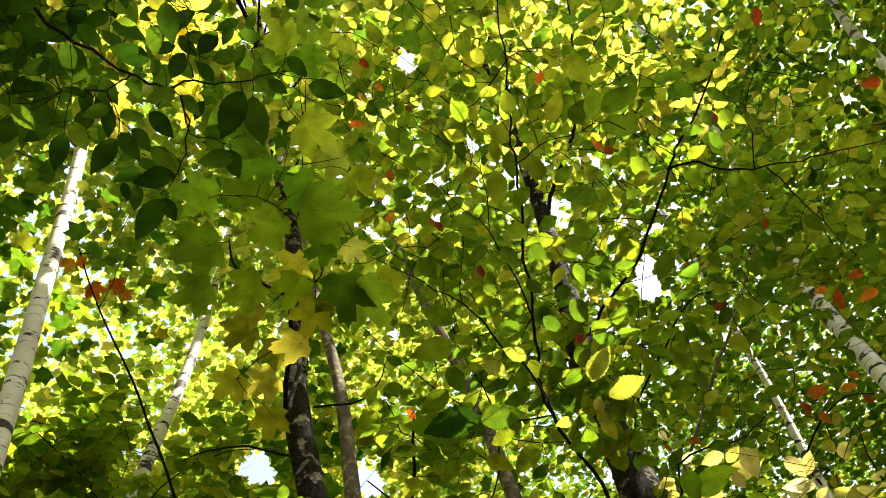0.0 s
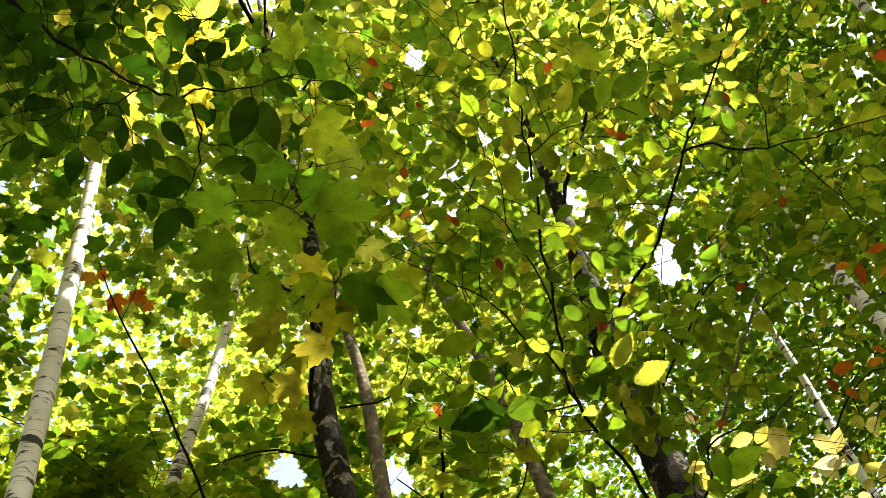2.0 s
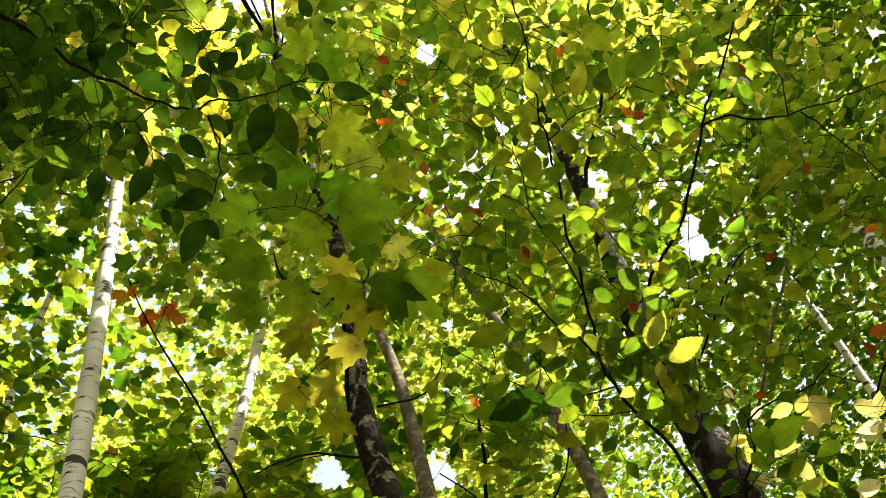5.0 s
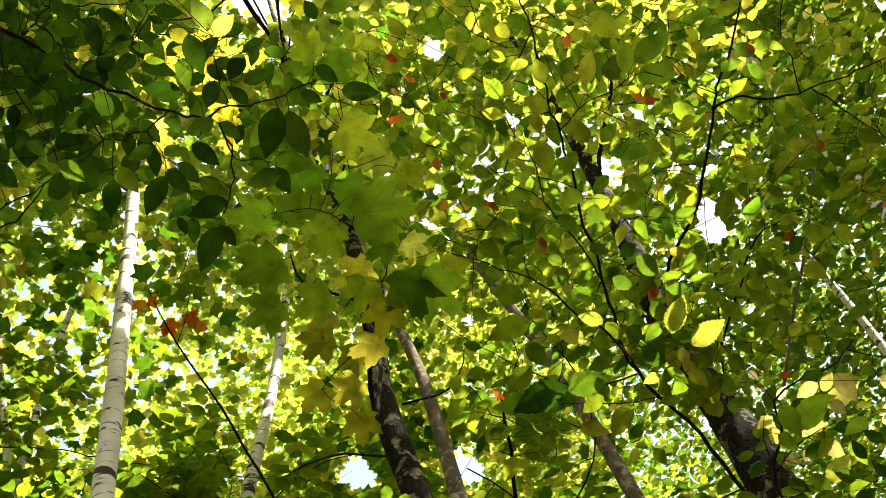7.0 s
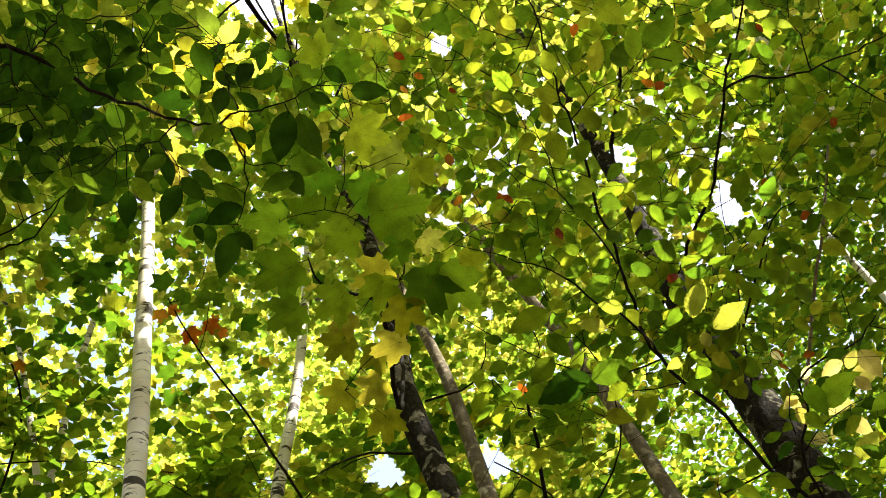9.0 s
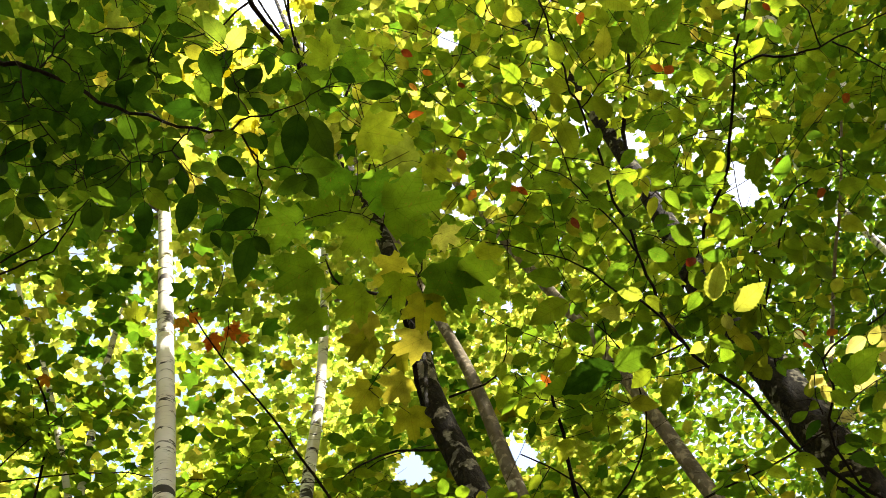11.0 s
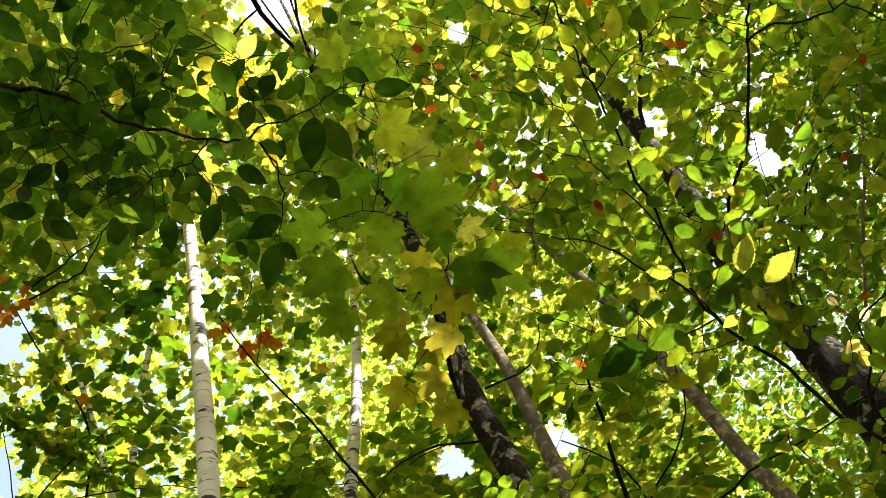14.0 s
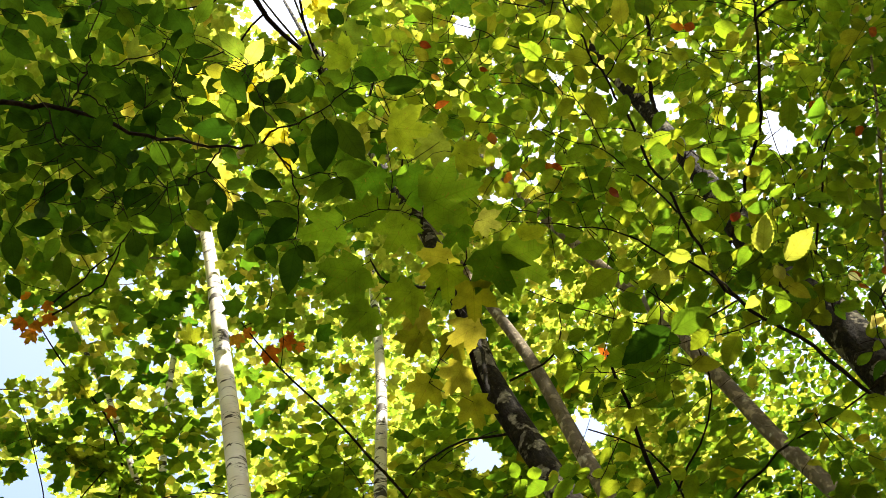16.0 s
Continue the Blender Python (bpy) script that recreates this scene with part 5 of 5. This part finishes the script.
# beech with dark crooked boughs
build_sapling("beech_sapling", "beech sapling with dark crooked boughs and green leaves", "sapling", [
    ([(0.930, 3.662, 0.0), (0.930, 3.662, 4.775), (0.870, 3.364, 5.025), (0.737, 2.898, 4.995)] + line(3.9, 3.8, [(12.91, 51.07), (15.13, 51.81), (16.95, 52.37), (18.57, 53.02), (20.06, 53.36), (21.37, 53.72), (24.38, 54.81), (27.30, 56.08), (28.51, 56.56), (30.28, 57.32), (31.14, 57.61), (33.22, 57.94), (35.12, 58.39), (37.38, 59.02), (41.03, 60.01)]), 0.011, 0.0045),
    (line(3.75, 3.9, [(29.25, 56.93), (30.68, 56.62), (31.72, 56.25), (32.08, 55.72), (33.09, 55.01), (33.88, 54.71), (35.38, 54.09), (36.54, 53.65), (37.90, 52.99), (39.19, 52.63), (40.23, 52.23), (42.71, 51.16)]), 0.007, 0.003),
    (line(3.8, 3.9, [(35.51, 53.98), (35.78, 53.14), (35.68, 52.30), (35.69, 51.36), (35.73, 50.19), (35.86, 48.04)]), 0.0042, 0.002),
    (line(3.8, 3.8, [(34.82, 54.32), (35.52, 54.86), (36.74, 55.64), (37.39, 56.54), (39.32, 57.33), (41.94, 58.03)]), 0.004, 0.002),
    (line(3.75, 3.8, [(16.83, 47.87), (20.21, 49.45), (21.16, 49.83), (22.17, 50.36), (23.21, 50.69), (25.05, 51.02), (26.50, 50.75), (28.24, 50.37), (29.20, 49.89)]), 0.0062, 0.002),
    (line(3.7, 3.75, [(20.01, 50.82), (20.92, 50.88), (23.36, 50.98), (25.02, 51.00), (25.96, 51.89), (26.83, 52.60)]), 0.0026, 0.0012),
    (line(3.6, 3.7, [(14.88, 45.46), (15.99, 46.92), (17.70, 48.82), (19.16, 50.19), (20.71, 51.54), (21.42, 52.65), (23.13, 53.97), (23.87, 55.10)]), 0.004, 0.0016),
    (line(3.7, 3.7, [(24.72, 55.60), (23.06, 56.32), (21.64, 56.68), (19.46, 57.00)]), 0.003, 0.0012),
    (line(3.7, 3.7, [(30.28, 57.32), (29.79, 58.16), (29.97, 58.60), (29.87, 59.09)]), 0.0026, 0.0012),
    (line(3.7, 3.7, [(24.72, 55.60), (26.95, 55.07), (27.84, 54.09), (28.40, 53.31)]), 0.002, 0.001),
    (line(3.75, 3.75, [(36.21, 58.98), (37.10, 58.02), (37.85, 56.88)]), 0.0022, 0.001),
    (line(3.85, 3.85, [(35.69, 51.36), (34.58, 50.98), (33.95, 50.18)]), 0.002, 0.001),
    (line(3.8, 3.8, [(28.24, 50.37), (28.40, 49.05), (28.25, 47.57)]), 0.0024, 0.001)],
    [((1.225, 1.641, 5.167), 0.2, 9), ((1.390, 1.745, 5.058), 0.2, 9), ((1.549, 1.843, 4.942), 0.2, 8), ((1.781, 1.765, 4.993), 0.2, 10), ((1.996, 1.863, 4.951), 0.2, 10), ((1.690, 1.597, 5.117), 0.18, 9), ((1.877, 1.587, 5.029), 0.18, 8), ((1.696, 1.952, 4.810), 0.2, 9), ((1.193, 2.049, 4.845), 0.18, 8), ((1.440, 2.124, 4.698), 0.18, 8),
     ((1.633, 2.225, 4.666), 0.18, 8), ((1.029, 1.950, 4.956), 0.15, 8), ((1.056, 1.719, 5.184), 0.15, 9), ((1.210, 2.167, 4.637), 0.15, 8), ((1.593, 1.703, 5.113), 0.15, 9), ((0.861, 2.167, 4.872), 0.14, 6), ((1.823, 2.102, 4.646), 0.2, 8)] + [
     ((1.011, 1.824, 5.030), 0.17, 4), ((1.037, 1.983, 4.935), 0.17, 4), ((1.173, 2.057, 4.847), 0.17, 4), ((1.243, 2.218, 4.716), 0.17, 4), ((1.278, 2.364, 4.597), 0.17, 4), ((1.519, 1.979, 4.754), 0.17, 4), ((1.505, 1.850, 4.835), 0.17, 4), ((1.337, 1.842, 4.910), 0.17, 4), ((0.942, 2.106, 4.889), 0.17, 4), ((0.882, 1.938, 5.003), 0.17, 4), ((1.205, 1.768, 4.998), 0.17, 4), ((1.416, 2.288, 4.594), 0.17, 4), ((1.135, 2.437, 4.595), 0.17, 4), ((0.939, 2.564, 4.558), 0.17, 4), ((1.087, 2.625, 4.456), 0.17, 4)] + [
     ((1.690, 1.686, 4.834), 0.18, 5), ((1.612, 1.907, 4.752), 0.18, 5), ((1.677, 2.042, 4.635), 0.18, 5), ((1.567, 1.645, 4.913), 0.18, 5), ((1.603, 2.206, 4.562), 0.18, 5), ((1.409, 2.190, 4.667), 0.18, 5), ((1.473, 2.321, 4.542), 0.18, 5)],
    "beech", leaf_bough, (0.062, 0.096), limit=300, loose=leaves(3.7, [(27.58, 57.26, 25.57, 57.42), (29.44, 57.27, 26.96, 56.16), (27.04, 58.49, 27.44, 56.93), (25.82, 55.95, 24.64, 54.58), (23.44, 54.96, 20.39, 54.31), (25.30, 53.56, 22.91, 52.64), (19.05, 53.80, 20.36, 55.29), (18.89, 54.46, 16.65, 55.15), (18.23, 53.12, 19.57, 52.30), (20.88, 52.56, 19.37, 51.82), (17.89, 51.77, 19.56, 51.79), (23.00, 49.72, 20.66, 49.30), (20.85, 49.20, 21.97, 47.97), (20.25, 49.97, 20.27, 49.09), (31.05, 56.80, 33.07, 56.69), (31.86, 55.79, 30.06, 55.97), (32.98, 54.96, 32.99, 53.62), (33.91, 56.06, 34.04, 57.11), (33.88, 54.71, 34.21, 53.55), (35.38, 54.41, 35.73, 55.53), (36.54, 53.65, 36.37, 52.62), (35.77, 53.62, 34.03, 53.46)], "beech", leaf_bough) + \
    leaves(3.7, [(38.22, 52.83, 38.18, 51.89), (35.68, 52.30, 34.26, 52.59), (35.69, 51.36, 37.21, 51.15), (34.86, 58.12, 34.84, 56.95), (33.17, 57.75, 32.97, 59.03), (35.10, 58.88, 34.76, 60.07), (37.39, 56.54, 37.36, 55.58), (36.49, 58.75, 36.96, 57.64), (37.25, 56.16, 35.77, 56.69), (27.78, 55.16, 29.58, 55.02), (29.64, 54.34, 28.05, 54.57), (31.20, 54.09, 30.99, 52.95), (32.55, 53.07, 32.48, 52.04), (30.32, 52.60, 28.65, 52.73), (27.64, 53.61, 27.33, 54.54), (32.49, 51.38, 32.43, 50.35), (33.98, 51.48, 34.32, 50.53), (29.50, 51.10, 29.93, 49.97), (27.76, 51.51, 27.54, 52.46), (29.05, 49.79, 29.47, 48.67), (32.12, 49.52, 30.75, 49.76), (26.05, 50.65, 27.67, 50.56)], "beech", leaf_bough) + \
    leaves(3.7, [(31.76, 58.52, 29.81, 58.71), (32.44, 59.84, 32.36, 58.78), (28.55, 58.85, 28.30, 59.83), (25.84, 56.35, 23.76, 56.14), (21.30, 56.47, 21.72, 55.50), (28.90, 56.10, 30.18, 55.67), (37.34, 54.62, 39.14, 54.43), (39.80, 53.79, 41.16, 53.43), (37.97, 58.03, 37.93, 57.06), (39.75, 55.89, 38.27, 56.25), (32.86, 61.39, 32.54, 60.23), (26.11, 54.98, 26.05, 53.82), (33.95, 50.18, 35.33, 50.09)], "beech", leaf_bough) + \
    leaves(3.75, [(47.69, 54.98, 47.59, 53.68), (45.63, 56.63, 43.77, 57.11), (44.20, 54.63, 42.06, 54.90), (46.57, 53.19, 44.31, 53.03), (43.03, 53.36, 41.61, 53.96), (42.78, 51.88, 40.76, 52.10), (40.29, 53.23, 38.45, 53.23), (40.37, 51.17, 38.65, 51.54), (40.82, 50.06, 39.13, 50.06), (38.01, 50.41, 39.08, 49.32), (35.10, 51.07, 35.42, 49.77), (37.12, 49.46, 37.10, 48.35), (31.38, 49.52, 29.84, 49.96), (36.82, 48.16, 36.27, 47.04), (47.14, 57.28, 47.42, 56.12), (35.44, 48.65, 33.72, 49.30), (35.97, 52.81, 34.11, 52.74), (49.84, 54.98, 49.51, 55.76)], "beech", leaf_bough) + \
    leaves(3.55, [(26.73, 49.58, 28.58, 48.68), (26.61, 49.50, 24.81, 49.36), (18.78, 49.68, 19.68, 48.30), (18.02, 48.65, 17.25, 49.75), (23.83, 48.62, 23.53, 49.55), (26.65, 48.30, 26.73, 47.29), (19.58, 47.82, 21.18, 47.45), (21.15, 45.86, 22.79, 45.59), (20.72, 46.11, 21.20, 45.12), (18.85, 46.81, 18.44, 47.73), (24.91, 45.32, 26.47, 45.00), (22.82, 44.49, 24.12, 44.38)], "beech", leaf_bough) + \
    leaves(3.75, [(26.20, 53.53, 28.70, 53.23), (35.29, 57.31, 37.01, 56.86), (33.81, 55.68, 32.46, 56.24), (38.62, 56.70, 37.47, 57.20), (25.25, 48.47, 25.77, 47.36), (22.11, 45.64, 21.52, 46.54)], "toothed", leaf_glade) + \
    leaves(3.7, [(25.68, 52.66, 25.47, 51.89), (25.83, 52.37, 26.14, 51.78), (32.90, 51.92, 31.95, 51.89), (26.25, 49.93, 25.29, 50.05), (17.39, 46.21, 17.89, 45.67), (19.17, 45.25, 19.23, 44.69), (17.35, 45.55, 17.44, 44.99), (35.34, 57.65, 35.23, 57.12)], "beech", leaf_red) + \
    leaves(3.7, [(38.30, 50.41, 36.80, 50.72), (27.23, 44.19, 28.56, 44.18), (35.47, 47.18, 34.23, 47.57), (33.28, 47.41, 32.54, 46.43), (35.35, 46.17, 33.89, 46.35), (32.84, 47.66, 31.90, 47.90), (45.02, 59.68, 43.65, 58.93), (46.35, 52.93, 45.15, 53.46)], "beech", leaf_red))

# low shaded leaves under the leaning maple
build_sapling("beech_sapling", "low beech sapling with deep green shaded leaves", "sapling", [
    ([((-0.304, 2.779, 3.436)[0], (-0.304, 2.779, 3.436)[1], 0.0), (-0.304, 2.779, 3.436), (-0.067, 2.555, 3.743), (-0.047, 2.367, 3.940), (-0.158, 2.252, 4.042)], 0.008, 0.003),
    ([(-0.067, 2.555, 3.743), (0.255, 2.501, 3.789), (0.480, 2.484, 3.771), (0.674, 2.449, 3.760)], 0.006, 0.003),
    ([(-0.046, 2.463, 3.844), (0.195, 2.340, 3.959), (0.250, 2.157, 4.117), (0.192, 1.999, 4.244)], 0.005, 0.002)],
    [((-0.258, 2.327, 4.101), 0.13, 3), ((0.010, 2.310, 3.995), 0.14, 4), ((0.086, 2.430, 3.877), 0.14, 4), ((0.205, 2.532, 3.760), 0.13, 4), ((0.495, 2.383, 3.874), 0.14, 6), ((0.442, 2.570, 3.681), 0.14, 9), ((0.344, 2.484, 3.796), 0.12, 5),
     ((0.350, 2.407, 3.876), 0.14, 3), ((0.230, 2.178, 4.100), 0.13, 3), ((0.208, 2.046, 4.332), 0.12, 3), ((0.669, 2.372, 3.985), 0.14, 4)],
    "toothed", leaf_bough, (0.065, 0.10), limit=300, loose=[
        ((0.172, 1.787, 3.649), (0.027, 1.790, 3.653), "toothed", leaf_deep), ((0.169, 1.794, 3.643), (0.281, 1.792, 3.633), "toothed", leaf_deep), ((-0.049, 1.817, 3.630), (-0.006, 1.815, 3.632), "beech", leaf_deep), ((-0.062, 1.815, 3.631), (-0.095, 1.840, 3.609), "beech", leaf_deep)])

# yellow-leaved sapling
build_sapling("beech_sapling", "beech sapling with pale yellow autumn leaves", "sapling", [
    ([(0.680, 2.175, 0.0), (0.680, 2.175, 2.949)] + line(2.75, 2.7, [(14.25, 40.91), (15.17, 42.04), (16.94, 43.08), (17.52, 44.44), (19.80, 44.37), (21.79, 44.06), (23.22, 44.24), (24.12, 44.38)]), 0.006, 0.002),
    (line(2.7, 2.7, [(15.10, 42.40), (16.38, 44.04), (17.52, 44.44)]), 0.0022, 0.001),
    (line(2.7, 2.7, [(14.88, 41.55), (16.71, 42.05), (19.00, 42.12), (20.68, 41.64)]), 0.0024, 0.001),
    (line(2.7, 2.75, [(23.22, 44.24), (24.42, 43.24), (25.83, 41.78)]), 0.0022, 0.001)],
    [((0.90, 1.86, 3.12), 0.08, 4), ((0.80, 1.98, 3.05), 0.08, 3)],
    "broad", leaf_yellow, (0.050, 0.070), per=5, reach=0.12, leaf_tilt=0.4, loose=leaves(2.75, [(20.39, 43.38, 21.67, 43.86), (19.93, 42.69, 22.37, 42.73), (20.33, 42.87, 20.71, 41.89), (20.51, 43.79, 18.71, 43.93), (16.17, 44.14, 16.52, 43.04), (16.21, 43.46, 16.27, 42.38), (17.81, 44.28, 18.76, 44.65), (17.46, 42.74, 19.22, 42.15), (16.72, 41.56, 15.61, 41.75), (18.43, 41.61, 18.82, 40.40), (17.41, 41.68, 16.72, 41.24), (16.82, 43.81, 15.54, 43.81), (17.39, 46.21, 17.54, 45.62), (21.81, 43.70, 21.65, 42.07)], "broad", leaf_yellow) + \
    leaves(2.75, [(23.71, 42.34, 24.31, 41.09), (24.25, 41.11, 25.31, 41.99), (24.42, 40.49, 22.67, 41.26), (24.95, 39.58, 26.17, 39.79), (25.26, 39.07, 27.42, 39.11), (24.05, 39.99, 24.94, 40.19), (23.12, 41.22, 23.42, 40.18), (22.20, 40.86, 22.42, 40.32)], "broad", leaf_yellow) + \
    leaves(2.6, [(17.92, 43.15, 20.93, 43.06), (17.72, 44.00, 17.54, 42.36), (17.79, 42.55, 19.93, 42.76), (19.01, 41.35, 17.33, 41.17), (21.41, 41.88, 22.36, 41.63), (16.42, 43.02, 16.88, 41.80), (19.76, 40.85, 19.63, 39.61), (16.56, 40.68, 17.00, 39.49), (14.33, 40.56, 15.86, 40.41), (17.52, 39.20, 18.98, 39.02), (12.01, 41.68, 13.06, 40.56), (21.45, 41.17, 19.84, 41.30)], "beech", leaf_maple) + \
    leaves(2.55, [(17.17, 39.77, 19.25, 40.55)], "toothed", leaf_lime) + \
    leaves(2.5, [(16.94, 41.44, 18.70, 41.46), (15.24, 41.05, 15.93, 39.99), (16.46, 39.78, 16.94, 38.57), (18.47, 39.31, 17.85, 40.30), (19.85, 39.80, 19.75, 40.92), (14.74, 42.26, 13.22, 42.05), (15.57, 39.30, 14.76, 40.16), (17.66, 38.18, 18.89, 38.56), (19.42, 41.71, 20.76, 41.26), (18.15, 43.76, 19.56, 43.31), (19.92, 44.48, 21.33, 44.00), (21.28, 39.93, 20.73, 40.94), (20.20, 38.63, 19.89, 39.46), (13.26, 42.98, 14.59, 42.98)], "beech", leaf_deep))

# sunlit yellow-green leaves high in the middle
build_sapling("beech_sapling", "tall beech sapling with sunlit yellow-green leaves", "sapling", [
    ([(0.897, 2.876, 6.338), (0.848, 2.249, 5.655), (0.999, 2.154, 5.900), (1.041, 1.956, 5.982), (1.056, 1.639, 6.104)], 0.016, 0.004),
    ([(1.003, 2.132, 5.910), (0.877, 1.935, 6.026), (0.668, 1.769, 6.129)], 0.005, 0.002), ([(1.018, 2.089, 5.927), (1.306, 1.917, 5.929), (1.540, 1.871, 5.873)], 0.005, 0.002)],
    [((1.092, 1.939, 5.978), 0.2, 26), ((0.867, 1.866, 6.057), 0.2, 20), ((1.285, 1.835, 6.082), 0.18, 14), ((1.542, 2.117, 5.641), 0.15, 12), ((0.568, 1.891, 6.094), 0.2, 14), ((0.274, 1.866, 6.131), 0.2, 12)],
    "beech", leaf_lime, (0.065, 0.095), limit=300, host=maple_b[0])

# dark maple and beech saplings low on the other side
build_sapling("beech_sapling", "low beech sapling with dark green shaded leaves", "sapling", [
    ([((-1.512, 3.916, 5.054)[0], (-1.512, 3.916, 5.054)[1], 0.0), (-1.512, 3.916, 5.054), (-1.400, 3.574, 5.439), (-1.496, 3.283, 5.651), (-1.661, 3.034, 5.777)], 0.010, 0.003),
    ([(-1.404, 3.534, 5.473), (-1.142, 3.407, 5.664), (-0.871, 3.386, 5.746), (-0.614, 3.445, 5.743)], 0.006, 0.003), ([(-1.425, 3.410, 5.573), (-1.287, 3.255, 5.742), (-1.296, 3.081, 5.868)], 0.004, 0.002)],
    [((-1.652, 2.995, 5.807), 0.12, 7), ((-1.474, 3.189, 5.732), 0.13, 11), ((-1.699, 3.205, 5.634), 0.13, 9), ((-1.286, 3.359, 5.661), 0.12, 9), ((-1.074, 3.449, 5.647), 0.10, 7), ((-1.277, 3.109, 5.853), 0.10, 5), ((-1.937, 3.003, 5.681), 0.14, 7), ((-0.861, 3.553, 5.609), 0.1, 5)] + [
     ((-1.603, 3.111, 5.872), 0.12, 2), ((-1.391, 3.156, 5.912), 0.12, 2), ((-1.255, 3.297, 5.849), 0.12, 2), ((-0.985, 3.416, 5.827), 0.12, 2), ((-0.825, 3.407, 5.867), 0.12, 2), ((-1.365, 3.333, 5.788), 0.12, 2), ((-1.582, 3.239, 5.786), 0.12, 2), ((-1.127, 3.452, 5.763), 0.12, 2), ((-1.730, 3.132, 5.808), 0.12, 2)],
    "beech", leaf_maple, (0.09, 0.13), limit=300)
build_sapling("maple_sapling", "low maple sapling with green lobed leaves", "sapling", [
    ([((-2.946, 2.936, 5.543)[0], (-2.946, 2.936, 5.543)[1], 0.0), (-2.946, 2.936, 5.543), (-2.620, 2.643, 5.949), (-2.296, 2.611, 6.142), (-2.026, 2.618, 6.263)], 0.010, 0.003),
    ([(-2.620, 2.643, 5.949), (-2.465, 2.332, 6.204), (-2.381, 2.108, 6.351)], 0.005, 0.002), ([(-2.515, 2.634, 6.014), (-2.115, 2.888, 6.063), (-1.724, 3.184, 6.031), (-1.204, 3.510, 5.958)], 0.006, 0.003)],
    [((-2.174, 2.546, 6.236), 0.14, 5), ((-2.392, 2.402, 6.206), 0.12, 4), ((-2.066, 2.789, 6.147), 0.12, 4), ((-2.409, 2.142, 6.321), 0.12, 4), ((-1.623, 3.235, 6.032), 0.1, 4), ((-1.385, 3.383, 6.003), 0.1, 4), ((-1.794, 2.636, 6.345), 0.12, 4)],
    "maple", leaf_mid, (0.105, 0.15), limit=300, per=5)

# an early turning bough on the thin birch
build_sapling("limb", "", "", [
    ([(2.130, 4.623, 5.824)] + line(6.2, 5.7, [(25.10, 42.02), (27.23, 42.90), (29.25, 43.17), (30.73, 42.53)]), 0.010, 0.003),
    (line(6.0, 5.7, [(27.23, 42.90), (26.53, 41.34), (25.60, 39.94), (26.56, 38.87)]), 0.005, 0.002)],
    [], "beech", leaf_red, (0.05, 0.07), host=birch_d[0], stem_bark=twig_bark, loose=leaves(5.8, [(29.19, 43.52, 30.30, 43.33), (30.08, 42.73, 30.40, 42.16), (27.21, 43.23, 27.40, 42.56), (30.16, 44.00, 30.74, 43.49), (26.71, 44.11, 26.70, 43.41), (27.58, 44.01, 28.43, 43.98)], "beech", leaf_red) + \
    leaves(5.8, [(25.33, 40.43, 25.71, 39.89), (28.93, 41.65, 29.70, 41.50), (28.35, 40.12, 28.12, 40.62), (26.88, 38.95, 27.58, 39.03), (28.30, 42.68, 27.36, 42.35), (28.27, 41.42, 27.35, 41.25), (26.38, 42.04, 26.53, 41.34)], "beech", leaf_gold))

# red-tipped young stem, and a bare dead stem
build_sapling("young_stem", "thin upright stem ending in small red leaves", "sapling", [
    ([((-0.100, 2.874, 4.280)[0], (-0.100, 2.874, 4.280)[1], 0.0), (-0.100, 2.874, 4.280), (-0.051, 2.720, 4.432), (0.018, 2.523, 4.604)], 0.016, 0.007)], [], "beech", leaf_red, (0.05, 0.07), loose=[
        ((0.014, 2.523, 4.604), (0.006, 2.490, 4.631), "beech", leaf_red), ((0.014, 2.523, 4.604), (0.042, 2.506, 4.618), "beech", leaf_red), ((0.011, 2.527, 4.601), (-0.014, 2.517, 4.608), "beech", leaf_red)])
build_sapling("dead_stem", "bare brown dead stem with flaking bark", "sapling", [
    ([((0.948, 3.620, 4.816)[0], (0.948, 3.620, 4.816)[1], 0.0), (0.948, 3.620, 4.816), (1.253, 3.211, 5.122), (1.452, 2.929, 5.284), (1.614, 2.650, 5.421)], 0.016, 0.007)], [], "beech", leaf_red, (0.05, 0.07), stem_bark=grey_bark)
